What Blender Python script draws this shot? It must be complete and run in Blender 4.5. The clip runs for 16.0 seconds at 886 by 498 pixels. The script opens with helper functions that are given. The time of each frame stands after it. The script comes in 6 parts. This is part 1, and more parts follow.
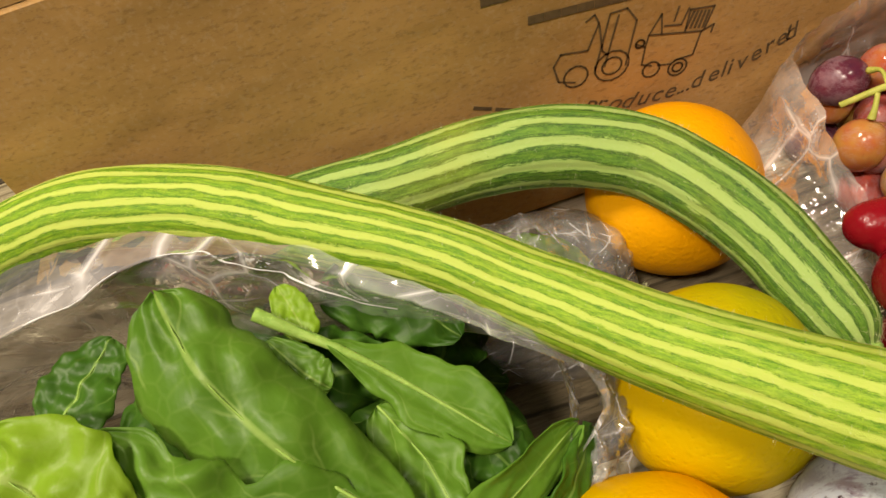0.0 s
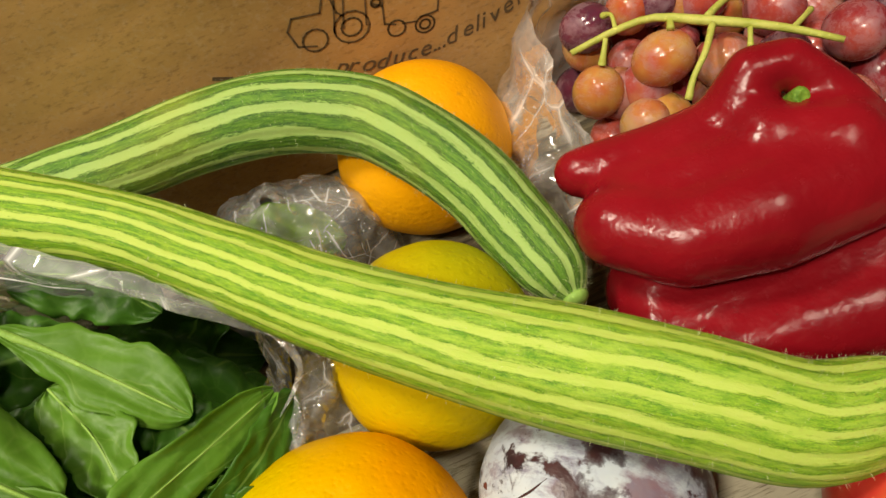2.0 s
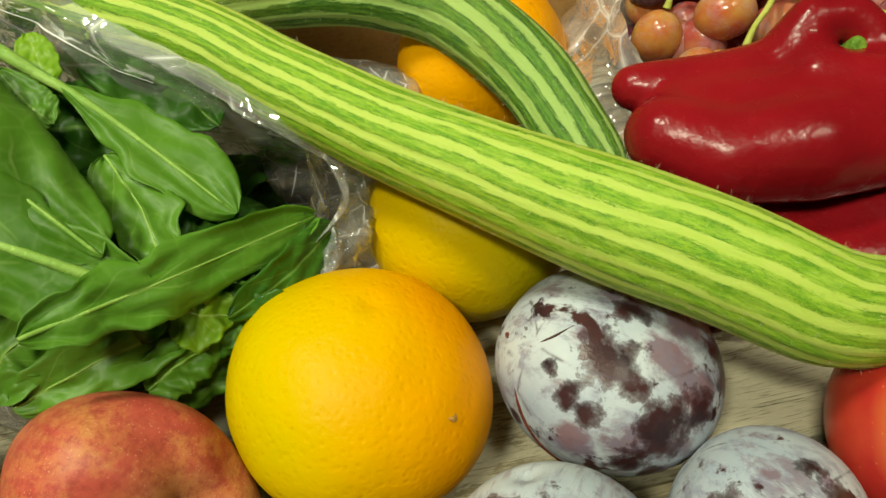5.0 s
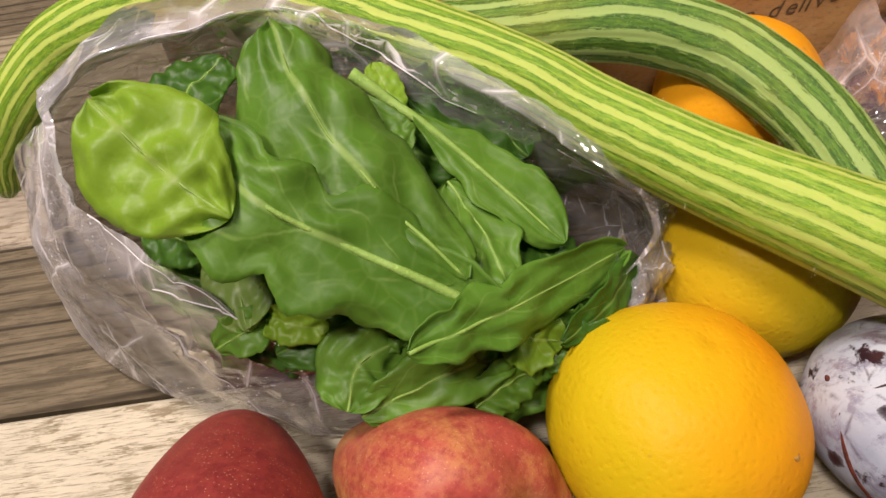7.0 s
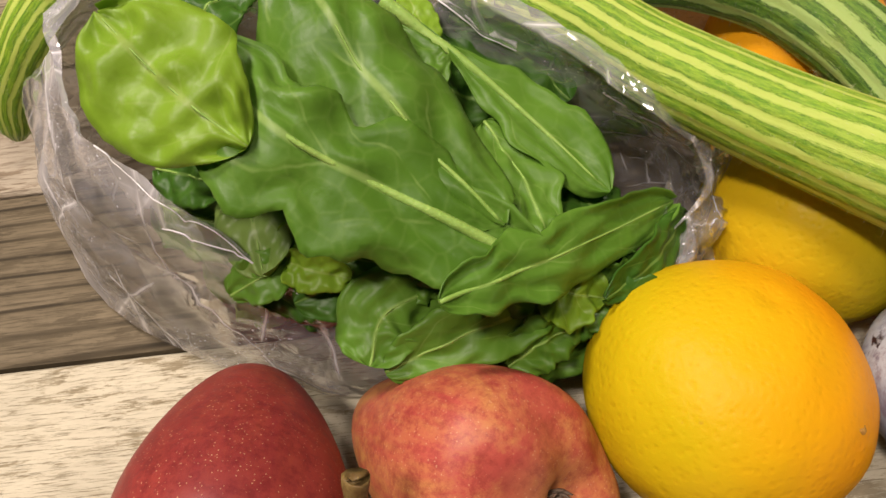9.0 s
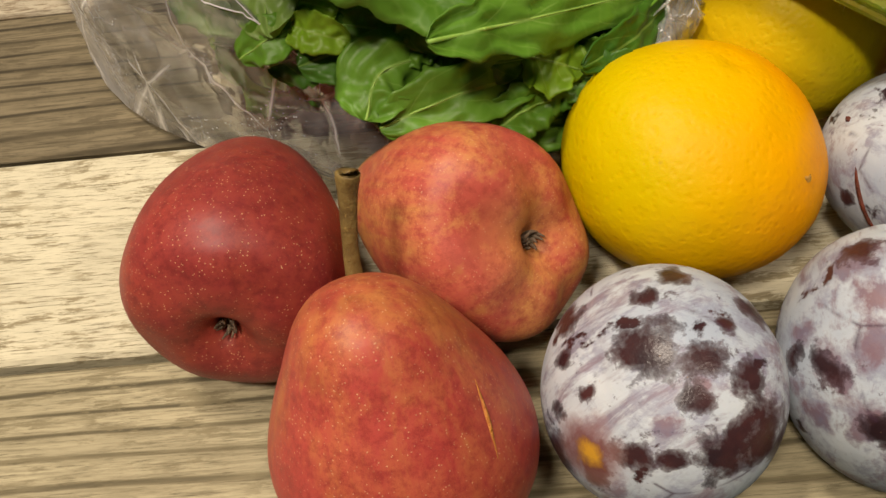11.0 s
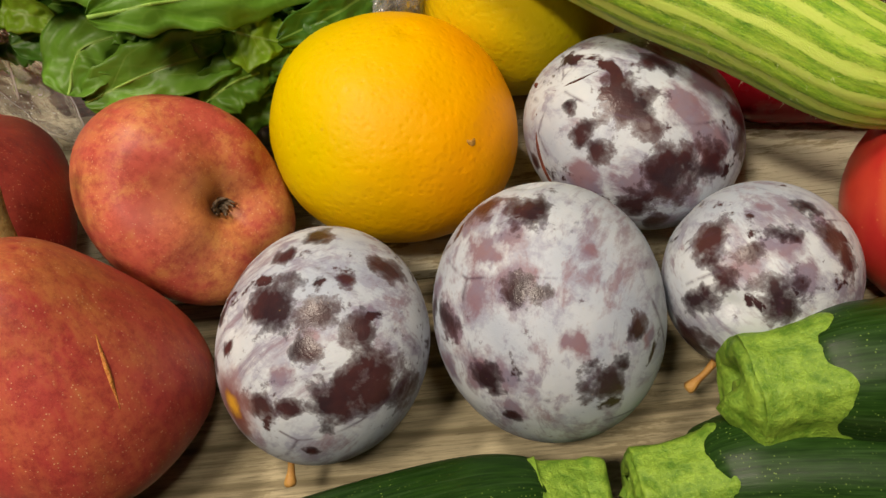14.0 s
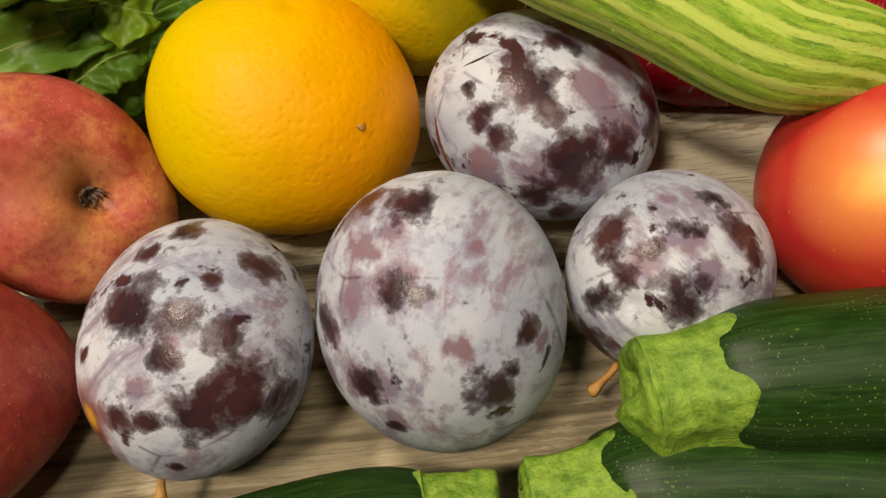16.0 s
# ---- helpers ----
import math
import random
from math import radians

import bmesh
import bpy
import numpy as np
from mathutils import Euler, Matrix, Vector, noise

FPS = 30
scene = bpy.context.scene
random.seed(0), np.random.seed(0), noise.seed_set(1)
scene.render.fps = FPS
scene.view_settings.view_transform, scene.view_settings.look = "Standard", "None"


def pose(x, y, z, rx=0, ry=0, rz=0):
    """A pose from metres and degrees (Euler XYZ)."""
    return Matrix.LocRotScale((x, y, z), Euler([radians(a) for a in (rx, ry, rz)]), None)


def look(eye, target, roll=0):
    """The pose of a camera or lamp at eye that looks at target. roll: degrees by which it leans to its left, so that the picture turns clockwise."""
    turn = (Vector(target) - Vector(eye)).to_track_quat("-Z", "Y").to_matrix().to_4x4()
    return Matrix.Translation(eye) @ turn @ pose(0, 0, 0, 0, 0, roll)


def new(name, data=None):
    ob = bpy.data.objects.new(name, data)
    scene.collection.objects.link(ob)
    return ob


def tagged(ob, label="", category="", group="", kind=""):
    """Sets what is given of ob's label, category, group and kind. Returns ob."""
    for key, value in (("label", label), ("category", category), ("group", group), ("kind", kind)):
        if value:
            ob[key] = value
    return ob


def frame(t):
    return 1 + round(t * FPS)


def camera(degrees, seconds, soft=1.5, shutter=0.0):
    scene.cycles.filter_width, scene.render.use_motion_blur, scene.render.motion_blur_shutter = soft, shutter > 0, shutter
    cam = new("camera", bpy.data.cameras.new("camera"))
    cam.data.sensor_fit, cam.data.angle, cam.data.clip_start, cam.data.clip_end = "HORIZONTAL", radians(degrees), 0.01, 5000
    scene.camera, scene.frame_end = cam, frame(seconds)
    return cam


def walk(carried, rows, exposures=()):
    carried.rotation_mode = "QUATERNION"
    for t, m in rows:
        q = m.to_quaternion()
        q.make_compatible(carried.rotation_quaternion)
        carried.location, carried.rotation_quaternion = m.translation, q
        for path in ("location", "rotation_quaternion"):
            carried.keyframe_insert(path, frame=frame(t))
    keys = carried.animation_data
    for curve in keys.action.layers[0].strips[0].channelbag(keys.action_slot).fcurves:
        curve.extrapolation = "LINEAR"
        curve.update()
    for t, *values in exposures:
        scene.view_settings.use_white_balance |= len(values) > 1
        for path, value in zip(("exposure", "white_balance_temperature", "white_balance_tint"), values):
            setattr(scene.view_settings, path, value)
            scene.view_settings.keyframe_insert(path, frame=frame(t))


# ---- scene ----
cam = camera(58.1, 16.0)
METRES, EYE, TILT, LEAN, TURN = 0.53, 0.3102, -52.34, 11.54, -15.54
ROWS = [
    (0.0, 0.0, 0.0, 0.0, 0.0, 0.0, -0.0),
    (0.5, 0.0481, 0.0118, -0.0088, -1.84, -0.48, 0.97),
    (1.0, 0.0999, -0.0079, -0.0066, -1.81, -1.1, 1.45),
    (1.5, 0.1455, -0.0032, -0.0029, -1.33, -1.75, 2.55),
    (2.0, 0.1817, 0.0005, -0.0068, -1.63, -2.4, 3.89),
    (2.5, 0.1787, 0.0063, -0.0095, -2.05, -2.61, 3.54),
    (3.0, 0.1674, 0.0156, -0.0326, -2.48, -2.15, 0.34),
    (3.2, 0.1594, 0.0237, -0.0577, -3.06, -1.99, -1.33),
    (5.3, 0.1232, -0.0156, -0.1353, -3.57, 1.73, -7.86),
    (5.5, 0.11, -0.0156, -0.1361, -3.2, 1.85, -8.2),
    (6.0, 0.0619, -0.0214, -0.1432, -2.03, 1.87, -9.07),
    (6.5, 0.0032, -0.0264, -0.1497, -0.52, 1.95, -10.05),
    (7.0, -0.027, -0.0271, -0.1495, 0.3, 2.12, -10.84),
    (7.5, -0.038, 0.0248, -0.1407, 0.12, 1.85, -11.52),
    (8.0, -0.0394, 0.0475, -0.1336, 0.27, 0.83, -11.95),
    (8.2, -0.0426, 0.0389, -0.1360, 0.65, 0.69, -11.97),
    (10.3, -0.0117, -0.0379, -0.2303, 2.59, -1.78, -13.86),
    (10.5, -0.0075, -0.0367, -0.2456, 2.81, -2.93, -14.0),
    (11.0, 0.0038, -0.0343, -0.2566, 2.53, -5.12, -13.86),
    (11.5, 0.0217, -0.0342, -0.2568, 2.31, -5.69, -13.47),
    (12.0, 0.0405, -0.0398, -0.2571, 2.49, -5.94, -13.74),
    (12.5, 0.0747, -0.0501, -0.2578, 2.7, -6.04, -14.12),
    (13.0, 0.1233, -0.0549, -0.2452, 2.71, -6.0, -13.44),
    (13.5, 0.1756, -0.0507, -0.2327, 2.62, -6.06, -12.63),
    (14.0, 0.1886, -0.0475, -0.2241, 2.92, -6.18, -12.82),
    (14.5, 0.1931, -0.0353, -0.2225, 2.73, -6.53, -13.2),
    (15.0, 0.209, -0.0255, -0.2236, 1.55, -6.92, -13.36),
    (15.5, 0.2259, -0.0172, -0.2131, 0.64, -7.06, -13.07),
    (16.0, 0.2241, -0.0116, -0.2113, 0.15, -7.08, -12.97),
]
# seconds, stops, kelvin, tint of the clip's own camera
TONE = [(0.0, 0.12, 7050, 17), (1.0, 0.12, 7100, 14), (2.0, 0.12, 6800, 10), (2.5, 0.12, 6600, -18), (3.2, 0.12, 6700, -13), (5.3, 0.06, 6700, -6), (6.5, 0.04, 6200, 28), (8.2, 0.04, 6200, 32), (10.3, 0.03, 6750, 16), (13.0, 0.05, 6850, 16), (16.0, 0.03, 7000, 20)]
walk(cam, [(t, pose(0, 0, EYE, TILT, LEAN, TURN) @ pose(METRES * x, METRES * y, METRES * z, 90 + pitch, roll, yaw)) for t, x, y, z, yaw, pitch, roll in ROWS], TONE)

# ---- world and light ----
world = bpy.data.worlds.new("room_air")
scene.world = world
world.use_nodes = True
world.node_tree.nodes["Background"].inputs[0].default_value = (0.9, 0.95, 1.0, 1)
world.node_tree.nodes["Background"].inputs[1].default_value = 0.04


def area_lamp(name, place, target, sx, sy, watts, colour):
    data = bpy.data.lights.new(name, "AREA")
    data.shape, data.size, data.size_y = "RECTANGLE", sx, sy
    data.energy, data.color = watts, colour
    ob = new(name, data)
    ob.matrix_world = look(place, target)
    return ob


area_lamp("ceiling_lamp_light", (0.42, -0.42, 1.64), (0.30, -0.3, 0), 0.30, 0.16, 8, (1.0, 0.91, 0.76))
area_lamp("ceiling_lamp_light", (-0.50, 0.34, 1.64), (-0.4, 0.25, 0), 0.30, 0.16, 20.5, (1.0, 0.91, 0.76))
area_lamp("ceiling_lamp_light", (-0.48, -0.55, 1.64), (-0.4, -0.4, 0), 0.30, 0.16, 22.5, (1.0, 0.91, 0.76))


# ---- material helpers ----
class Mat:
    def __init__(self, name):
        self.m = bpy.data.materials.new(name)
        self.m.use_nodes = True
        self.t = self.m.node_tree
        self.b = self.t.nodes["Principled BSDF"]
        self.out = self.t.nodes["Material Output"]
        self.co = self.t.nodes.new("ShaderNodeTexCoord")

    def link(self, a, b):
        self.t.links.new(a, b)

    def put(self, sock, v):
        if hasattr(v, "is_output"):
            self.link(v, sock)
        else:
            sock.default_value = v

    def mapped(self, scale=(1, 1, 1), loc=(0, 0, 0), rot=(0, 0, 0), source="Object"):
        n = self.t.nodes.new("ShaderNodeMapping")
        self.link(self.co.outputs[source], n.inputs["Vector"])
        n.inputs["Scale"].default_value = scale
        n.inputs["Location"].default_value = loc
        n.inputs["Rotation"].default_value = rot
        return n.outputs[0]

    def noise(self, scale, detail=4, rough=0.55, vec=None, distort=0.0):
        n = self.t.nodes.new("ShaderNodeTexNoise")
        n.inputs["Scale"].default_value = scale
        n.inputs["Detail"].default_value = detail
        n.inputs["Roughness"].default_value = rough
        n.inputs["Distortion"].default_value = distort
        self.link(vec if vec else self.co.outputs["Object"], n.inputs["Vector"])
        return n.outputs["Fac"]

    def voro(self, scale, vec=None, feature="F1", rand=1.0):
        n = self.t.nodes.new("ShaderNodeTexVoronoi")
        n.feature = feature
        n.inputs["Scale"].default_value = scale
        n.inputs["Randomness"].default_value = rand
        self.link(vec if vec else self.co.outputs["Object"], n.inputs["Vector"])
        return n.outputs["Distance"]

    def wave(self, scale, distort, dscale, vec, detail=3):
        n = self.t.nodes.new("ShaderNodeTexWave")
        n.wave_type, n.bands_direction = "BANDS", "Y"
        n.inputs["Scale"].default_value = scale
        n.inputs["Distortion"].default_value = distort
        n.inputs["Detail"].default_value = detail
        n.inputs["Detail Scale"].default_value = dscale
        self.link(vec, n.inputs["Vector"])
        return n.outputs["Fac"]

    def ramp(self, fac, *stops):
        n = self.t.nodes.new("ShaderNodeValToRGB")
        el = n.color_ramp.elements
        while len(el) < len(stops):
            el.new(0.5)
        for e, (p, c) in zip(el, stops):
            e.position = p
            e.color = (c, c, c, 1) if not hasattr(c, "__len__") else (*c, 1)
        self.link(fac, n.inputs[0])
        return n.outputs[0]

    def mix(self, fac, a, b, mode="MIX"):
        n = self.t.nodes.new("ShaderNodeMix")
        n.data_type, n.blend_type = "RGBA", mode
        self.put(n.inputs[0], fac)
        self.put(n.inputs[6], a if hasattr(a, "is_output") or len(a) == 4 else (*a, 1))
        self.put(n.inputs[7], b if hasattr(b, "is_output") or len(b) == 4 else (*b, 1))
        return n.outputs[2]

    def math(self, op, a, b=0.0):
        n = self.t.nodes.new("ShaderNodeMath")
        n.operation = op
        self.put(n.inputs[0], a)
        self.put(n.inputs[1], b)
        return n.outputs[0]

    def axis(self, which, source="Object", scale=(1, 1, 1), loc=(0, 0, 0)):
        n = self.t.nodes.new("ShaderNodeSeparateXYZ")
        self.link(self.mapped(scale, loc, source=source), n.inputs[0])
        return n.outputs[which]

    def dist(self, point):
        """Distance from a point of the object's own space."""
        n = self.t.nodes.new("ShaderNodeVectorMath")
        n.operation = "DISTANCE"
        self.link(self.co.outputs["Object"], n.inputs[0])
        n.inputs[1].default_value = point
        return n.outputs["Value"]

    def warped(self, scale, amount, detail=5):
        """Object space shaken by noise, for ragged outlines."""
        n = self.t.nodes.new("ShaderNodeTexNoise")
        n.inputs["Scale"].default_value = scale
        n.inputs["Detail"].default_value = detail
        n.inputs["Roughness"].default_value = 0.65
        self.link(self.co.outputs["Object"], n.inputs["Vector"])
        a = self.t.nodes.new("ShaderNodeVectorMath")
        a.operation = "MULTIPLY_ADD"
        self.link(n.outputs["Color"], a.inputs[0])
        a.inputs[1].default_value = (amount, amount, amount)
        a.inputs[2].default_value = (-amount / 2, -amount / 2, -amount / 2)
        b = self.t.nodes.new("ShaderNodeVectorMath")
        self.link(self.co.outputs["Object"], b.inputs[0])
        self.link(a.outputs[0], b.inputs[1])
        return b.outputs[0]

    def patches(self, vec, spots):
        """Largest of 1 - distance / radius over (x, y, z, radius) spots: above 0 inside."""
        best = None
        for x, y, z, r in spots:
            n = self.t.nodes.new("ShaderNodeVectorMath")
            n.operation = "DISTANCE"
            self.link(vec, n.inputs[0])
            n.inputs[1].default_value = (x, y, z)
            d = self.math("SUBTRACT", 1.0, self.math("MULTIPLY", n.outputs["Value"], 1.0 / r))
            best = self.math("MAXIMUM", best, d) if best else d
        return best

    def random(self):
        n = self.t.nodes.new("ShaderNodeObjectInfo")
        return n.outputs["Random"]

    def bump(self, height, strength=0.3, distance=0.001, under=None):
        n = self.t.nodes.new("ShaderNodeBump")
        n.inputs["Strength"].default_value = strength
        n.inputs["Distance"].default_value = distance
        self.link(height, n.inputs["Height"])
        if under:
            self.link(under, n.inputs["Normal"])
        return n.outputs[0]

    def done(self, colour, rough=0.5, normal=None, spec=0.5, coat=0.0, sss=0.0, coat_rough=0.1, trans=0.0):
        self.put(self.b.inputs["Base Color"], colour if hasattr(colour, "is_output") or len(colour) == 4 else (*colour, 1))
        self.put(self.b.inputs["Roughness"], rough)
        self.put(self.b.inputs["Specular IOR Level"], spec)
        self.b.inputs["Coat Weight"].default_value = coat
        self.b.inputs["Coat Roughness"].default_value = coat_rough
        if sss:
            self.b.inputs["Subsurface Weight"].default_value = sss
            self.b.inputs["Subsurface Radius"].default_value = (1.0, 0.5, 0.25)
            self.b.inputs["Subsurface Scale"].default_value = 0.004
        if normal:
            self.link(normal, self.b.inputs["Normal"])
        return self.m


def wood(name, dark, light, seed, paint=None, cover=0.0, ring=5.0):
    m = Mat(name)
    v = m.mapped((1, 1, 1), (seed, seed * 0.37, 0))
    warp = m.mapped((1.2, 9, 9), (seed, seed, 0))
    rings = m.wave(ring, 9.0, 0.55, m.mapped((0.9, 5, 5), (seed * 1.7, seed * 0.31, 0)), 1.5)
    grain = m.noise(60, 6, 0.65, m.mapped((0.7, 14, 14), (seed, 0, 0)))
    fine = m.noise(150, 4, 0.7, m.mapped((0.5, 10, 10), (0, seed, 0)))
    blot = m.noise(5, 4, 0.6, warp)
    saw = m.noise(120, 2, 0.5, m.mapped((3, 0.5, 1), (seed, 0, 0)))
    base = m.mix(m.ramp(rings, (0.02, 0.0), (0.14, 0.75), (0.9, 1.0)), dark, light)
    base = m.mix(m.ramp(grain, (0.3, 0.75), (0.56, 0.0)), base, tuple(c * 0.6 for c in dark))
    base = m.mix(m.ramp(blot, (0.35, 0.45), (0.7, 0.0)), base, tuple(c * 0.7 for c in dark))
    seam = m.math("MULTIPLY", m.ramp(rings, (0.0, 1.0), (0.05, 0.5), (0.11, 0.0)), m.ramp(m.noise(18, 3, 0.6, m.mapped((0.5, 2, 2), (seed, 7, 0))), (0.42, 0.0), (0.58, 0.9)))
    base = m.mix(seam, base, tuple(c * 0.38 for c in dark))
    pores = m.ramp(m.noise(260, 5, 0.75, m.mapped((0.35, 5, 5), (seed, 1, 0))), (0.33, 0.7), (0.46, 0.0))
    base = m.mix(pores, base, tuple(c * 0.5 for c in dark))
    height = m.mix(0.5, rings, m.mix(0.4, grain, m.ramp(pores, (0.0, 1.0), (1.0, 0.0))))
    if paint:
        wear = m.noise(14, 8, 0.7, m.mapped((0.6, 4, 4), (seed * 3, seed, 0)))
        lines = m.ramp(fine, (0.34, 0.1), (0.46, 1.0))
        mask = m.math("MULTIPLY", m.ramp(wear, (0.42 - cover * 0.16, 0.0), (0.52 - cover * 0.16, 1.0)), lines)
        tone = m.mix(m.ramp(m.noise(22, 5, 0.6, v), (0.3, 0.0), (0.7, 1.0)), paint, tuple(c * 0.82 for c in paint))
        base = m.mix(m.math("MULTIPLY", mask, 0.93), base, tone)
        height = m.mix(0.5, height, mask)
    scr = m.ramp(m.voro(7, m.mapped((1.0, 2.2, 1), (seed, seed, 0), (0, 0, 0.6)), "DISTANCE_TO_EDGE"), (0.0, 0.12), (0.006, 0.0))
    scr = m.math("MULTIPLY", scr, m.ramp(m.noise(9, 2, 0.5, v), (0.5, 0.0), (0.6, 1.0)))
    base = m.mix(scr, base, tuple(c * 0.4 for c in dark))
    nick = m.math("MULTIPLY", m.ramp(m.noise(85, 6, 0.75, m.mapped((0.5, 2.4, 1), (seed, 3, 0), (0, 0, -0.4))), (0.52, 0.0), (0.58, 1.0)), m.ramp(m.noise(16, 4, 0.65, v), (0.40, 0.0), (0.54, 0.85)))
    base = m.mix(nick, base, dark)
    nrm = m.bump(height, 0.55, 0.0012, m.bump(saw, 0.12, 0.0006))
    return m.done(base, m.ramp(grain, (0.3, 0.85), (0.7, 0.62)), nrm, 0.25)


def squash_skin(name, pale, deep, band, lime, seed, n=11, dark=0.9, half=0.42, fade=(9.0, 10.0), speckle=(0.42, 0.56)):
    """Pale stripes between mottled green bands edged with frayed dark lines; past fade (in v) the bands turn yellowish."""
    m = Mat(name)
    wob = m.noise(2.2, 3, 0.55, m.mapped((1.6, 1.5, 1), (seed, 0, 0), source="UV"))
    sep = m.t.nodes.new("ShaderNodeSeparateXYZ")
    m.link(m.mapped((1, 1, 1), source="UV"), sep.inputs[0])
    u = m.math("ADD", sep.outputs[0], m.math("MULTIPLY", m.math("SUBTRACT", wob, 0.5), 0.06))
    tri = m.math("MULTIPLY", m.math("ABSOLUTE", m.math("SUBTRACT", m.math("FRACT", m.math("MULTIPLY", u, n)), 0.5)), 2.0)
    fray = m.noise(42, 6, 0.8, m.mapped((6, 1.3, 1), (0, seed, 0), source="UV"))
    streak = m.noise(11, 4, 0.65, m.mapped((7, 0.5, 1), (seed, seed, 0), source="UV"))
    blot = m.noise(16, 6, 0.72, m.mapped((6, 1.1, 1), (seed, seed * 2, 0), source="UV"))
    speck = m.noise(95, 4, 0.8, m.mapped((4.5, 2.0, 1), (seed, seed, 0), source="UV"))
    d = m.math("ADD", tri, m.math("MULTIPLY", m.math("SUBTRACT", fray, 0.5), 1.05))
    d = m.math("ADD", d, m.math("MULTIPLY", m.math("SUBTRACT", streak, 0.5), 1.0))
    old = m.ramp(m.math("MULTIPLY", m.math("ADD", sep.outputs[1], m.math("MULTIPLY", m.math("SUBTRACT", blot, 0.5), 1.2)), 0.1), (fade[0] * 0.1, 0.0), (fade[1] * 0.1, 1.0))
    col = m.mix(m.ramp(blot, (0.40, 0.0), (0.60, 1.0)), band, lime)
    line = m.ramp(d, (half - 0.02, 0.0), (half + 0.05, 1.0), (half + 0.16, 0.75), (half + 0.36, 0.32), (1.0, 0.42))
    line = m.math("MULTIPLY", m.math("MULTIPLY", line, m.ramp(speck, (speckle[0], 1.0), (speckle[1], 0.12))), dark)
    line = m.math("MULTIPLY", line, m.math("SUBTRACT", 1.0, m.math("MULTIPLY", old, 0.15)))
    col = m.mix(line, col, deep)
    col = m.mix(m.ramp(d, (half - 0.08, 1.0), (half + 0.03, 0.0)), col, pale)
    fleck = m.ramp(m.noise(120, 4, 0.8, m.mapped((4.0, 1.6, 1), (5, seed, 0), source="UV")), (0.56, 0.0), (0.64, 0.55))
    col = m.mix(fleck, col, tuple(0.6 * a + 0.4 * b for a, b in zip(lime, pale)))
    col = m.mix(m.math("MULTIPLY", m.ramp(fray, (0.34, 0.5), (0.46, 0.0)), m.ramp(d, (half - 0.3, 0.2), (half, 1.0))), col, deep)
    ripe = m.math("MULTIPLY", old, m.ramp(m.noise(7, 5, 0.7, m.mapped((5, 1.6, 1), (2, seed, 0), source="UV")), (0.44, 0.0), (0.62, 0.6)))
    col = m.mix(ripe, col, tuple(0.5 * a + 0.5 * b for a, b in zip(pale, lime)))
    scab = m.math("MULTIPLY", m.ramp(m.math("MULTIPLY", sep.outputs[1], 0.1), (fade[1] * 0.1 + 0.06, 0.0), (fade[1] * 0.1 + 0.11, 1.0)), m.ramp(m.noise(60, 5, 0.75, m.mapped((2.5, 1.2, 1), (1, seed, 0), source="UV")), (0.55, 0.0), (0.63, 0.75)))
    col = m.mix(scab, col, (0.30, 0.13, 0.035))
    col = m.mix(m.ramp(m.noise(15, 3, 0.6), (0.55, 0.0), (0.75, 0.18)), col, (0.62, 0.60, 0.07))
    col = m.mix(m.ramp(m.noise(90, 5, 0.75), (0.70, 0.0), (0.78, 0.45)), col, (0.22, 0.16, 0.04))
    nrm = m.bump(d, 0.22, 0.001, m.bump(m.noise(900, 4, 0.75), 0.35, 0.0005, m.bump(fray, 0.3, 0.0007)))
    return m.done(col, m.ramp(fray, (0.3, 0.42), (0.7, 0.6)), nrm, 0.35, sss=0.06)


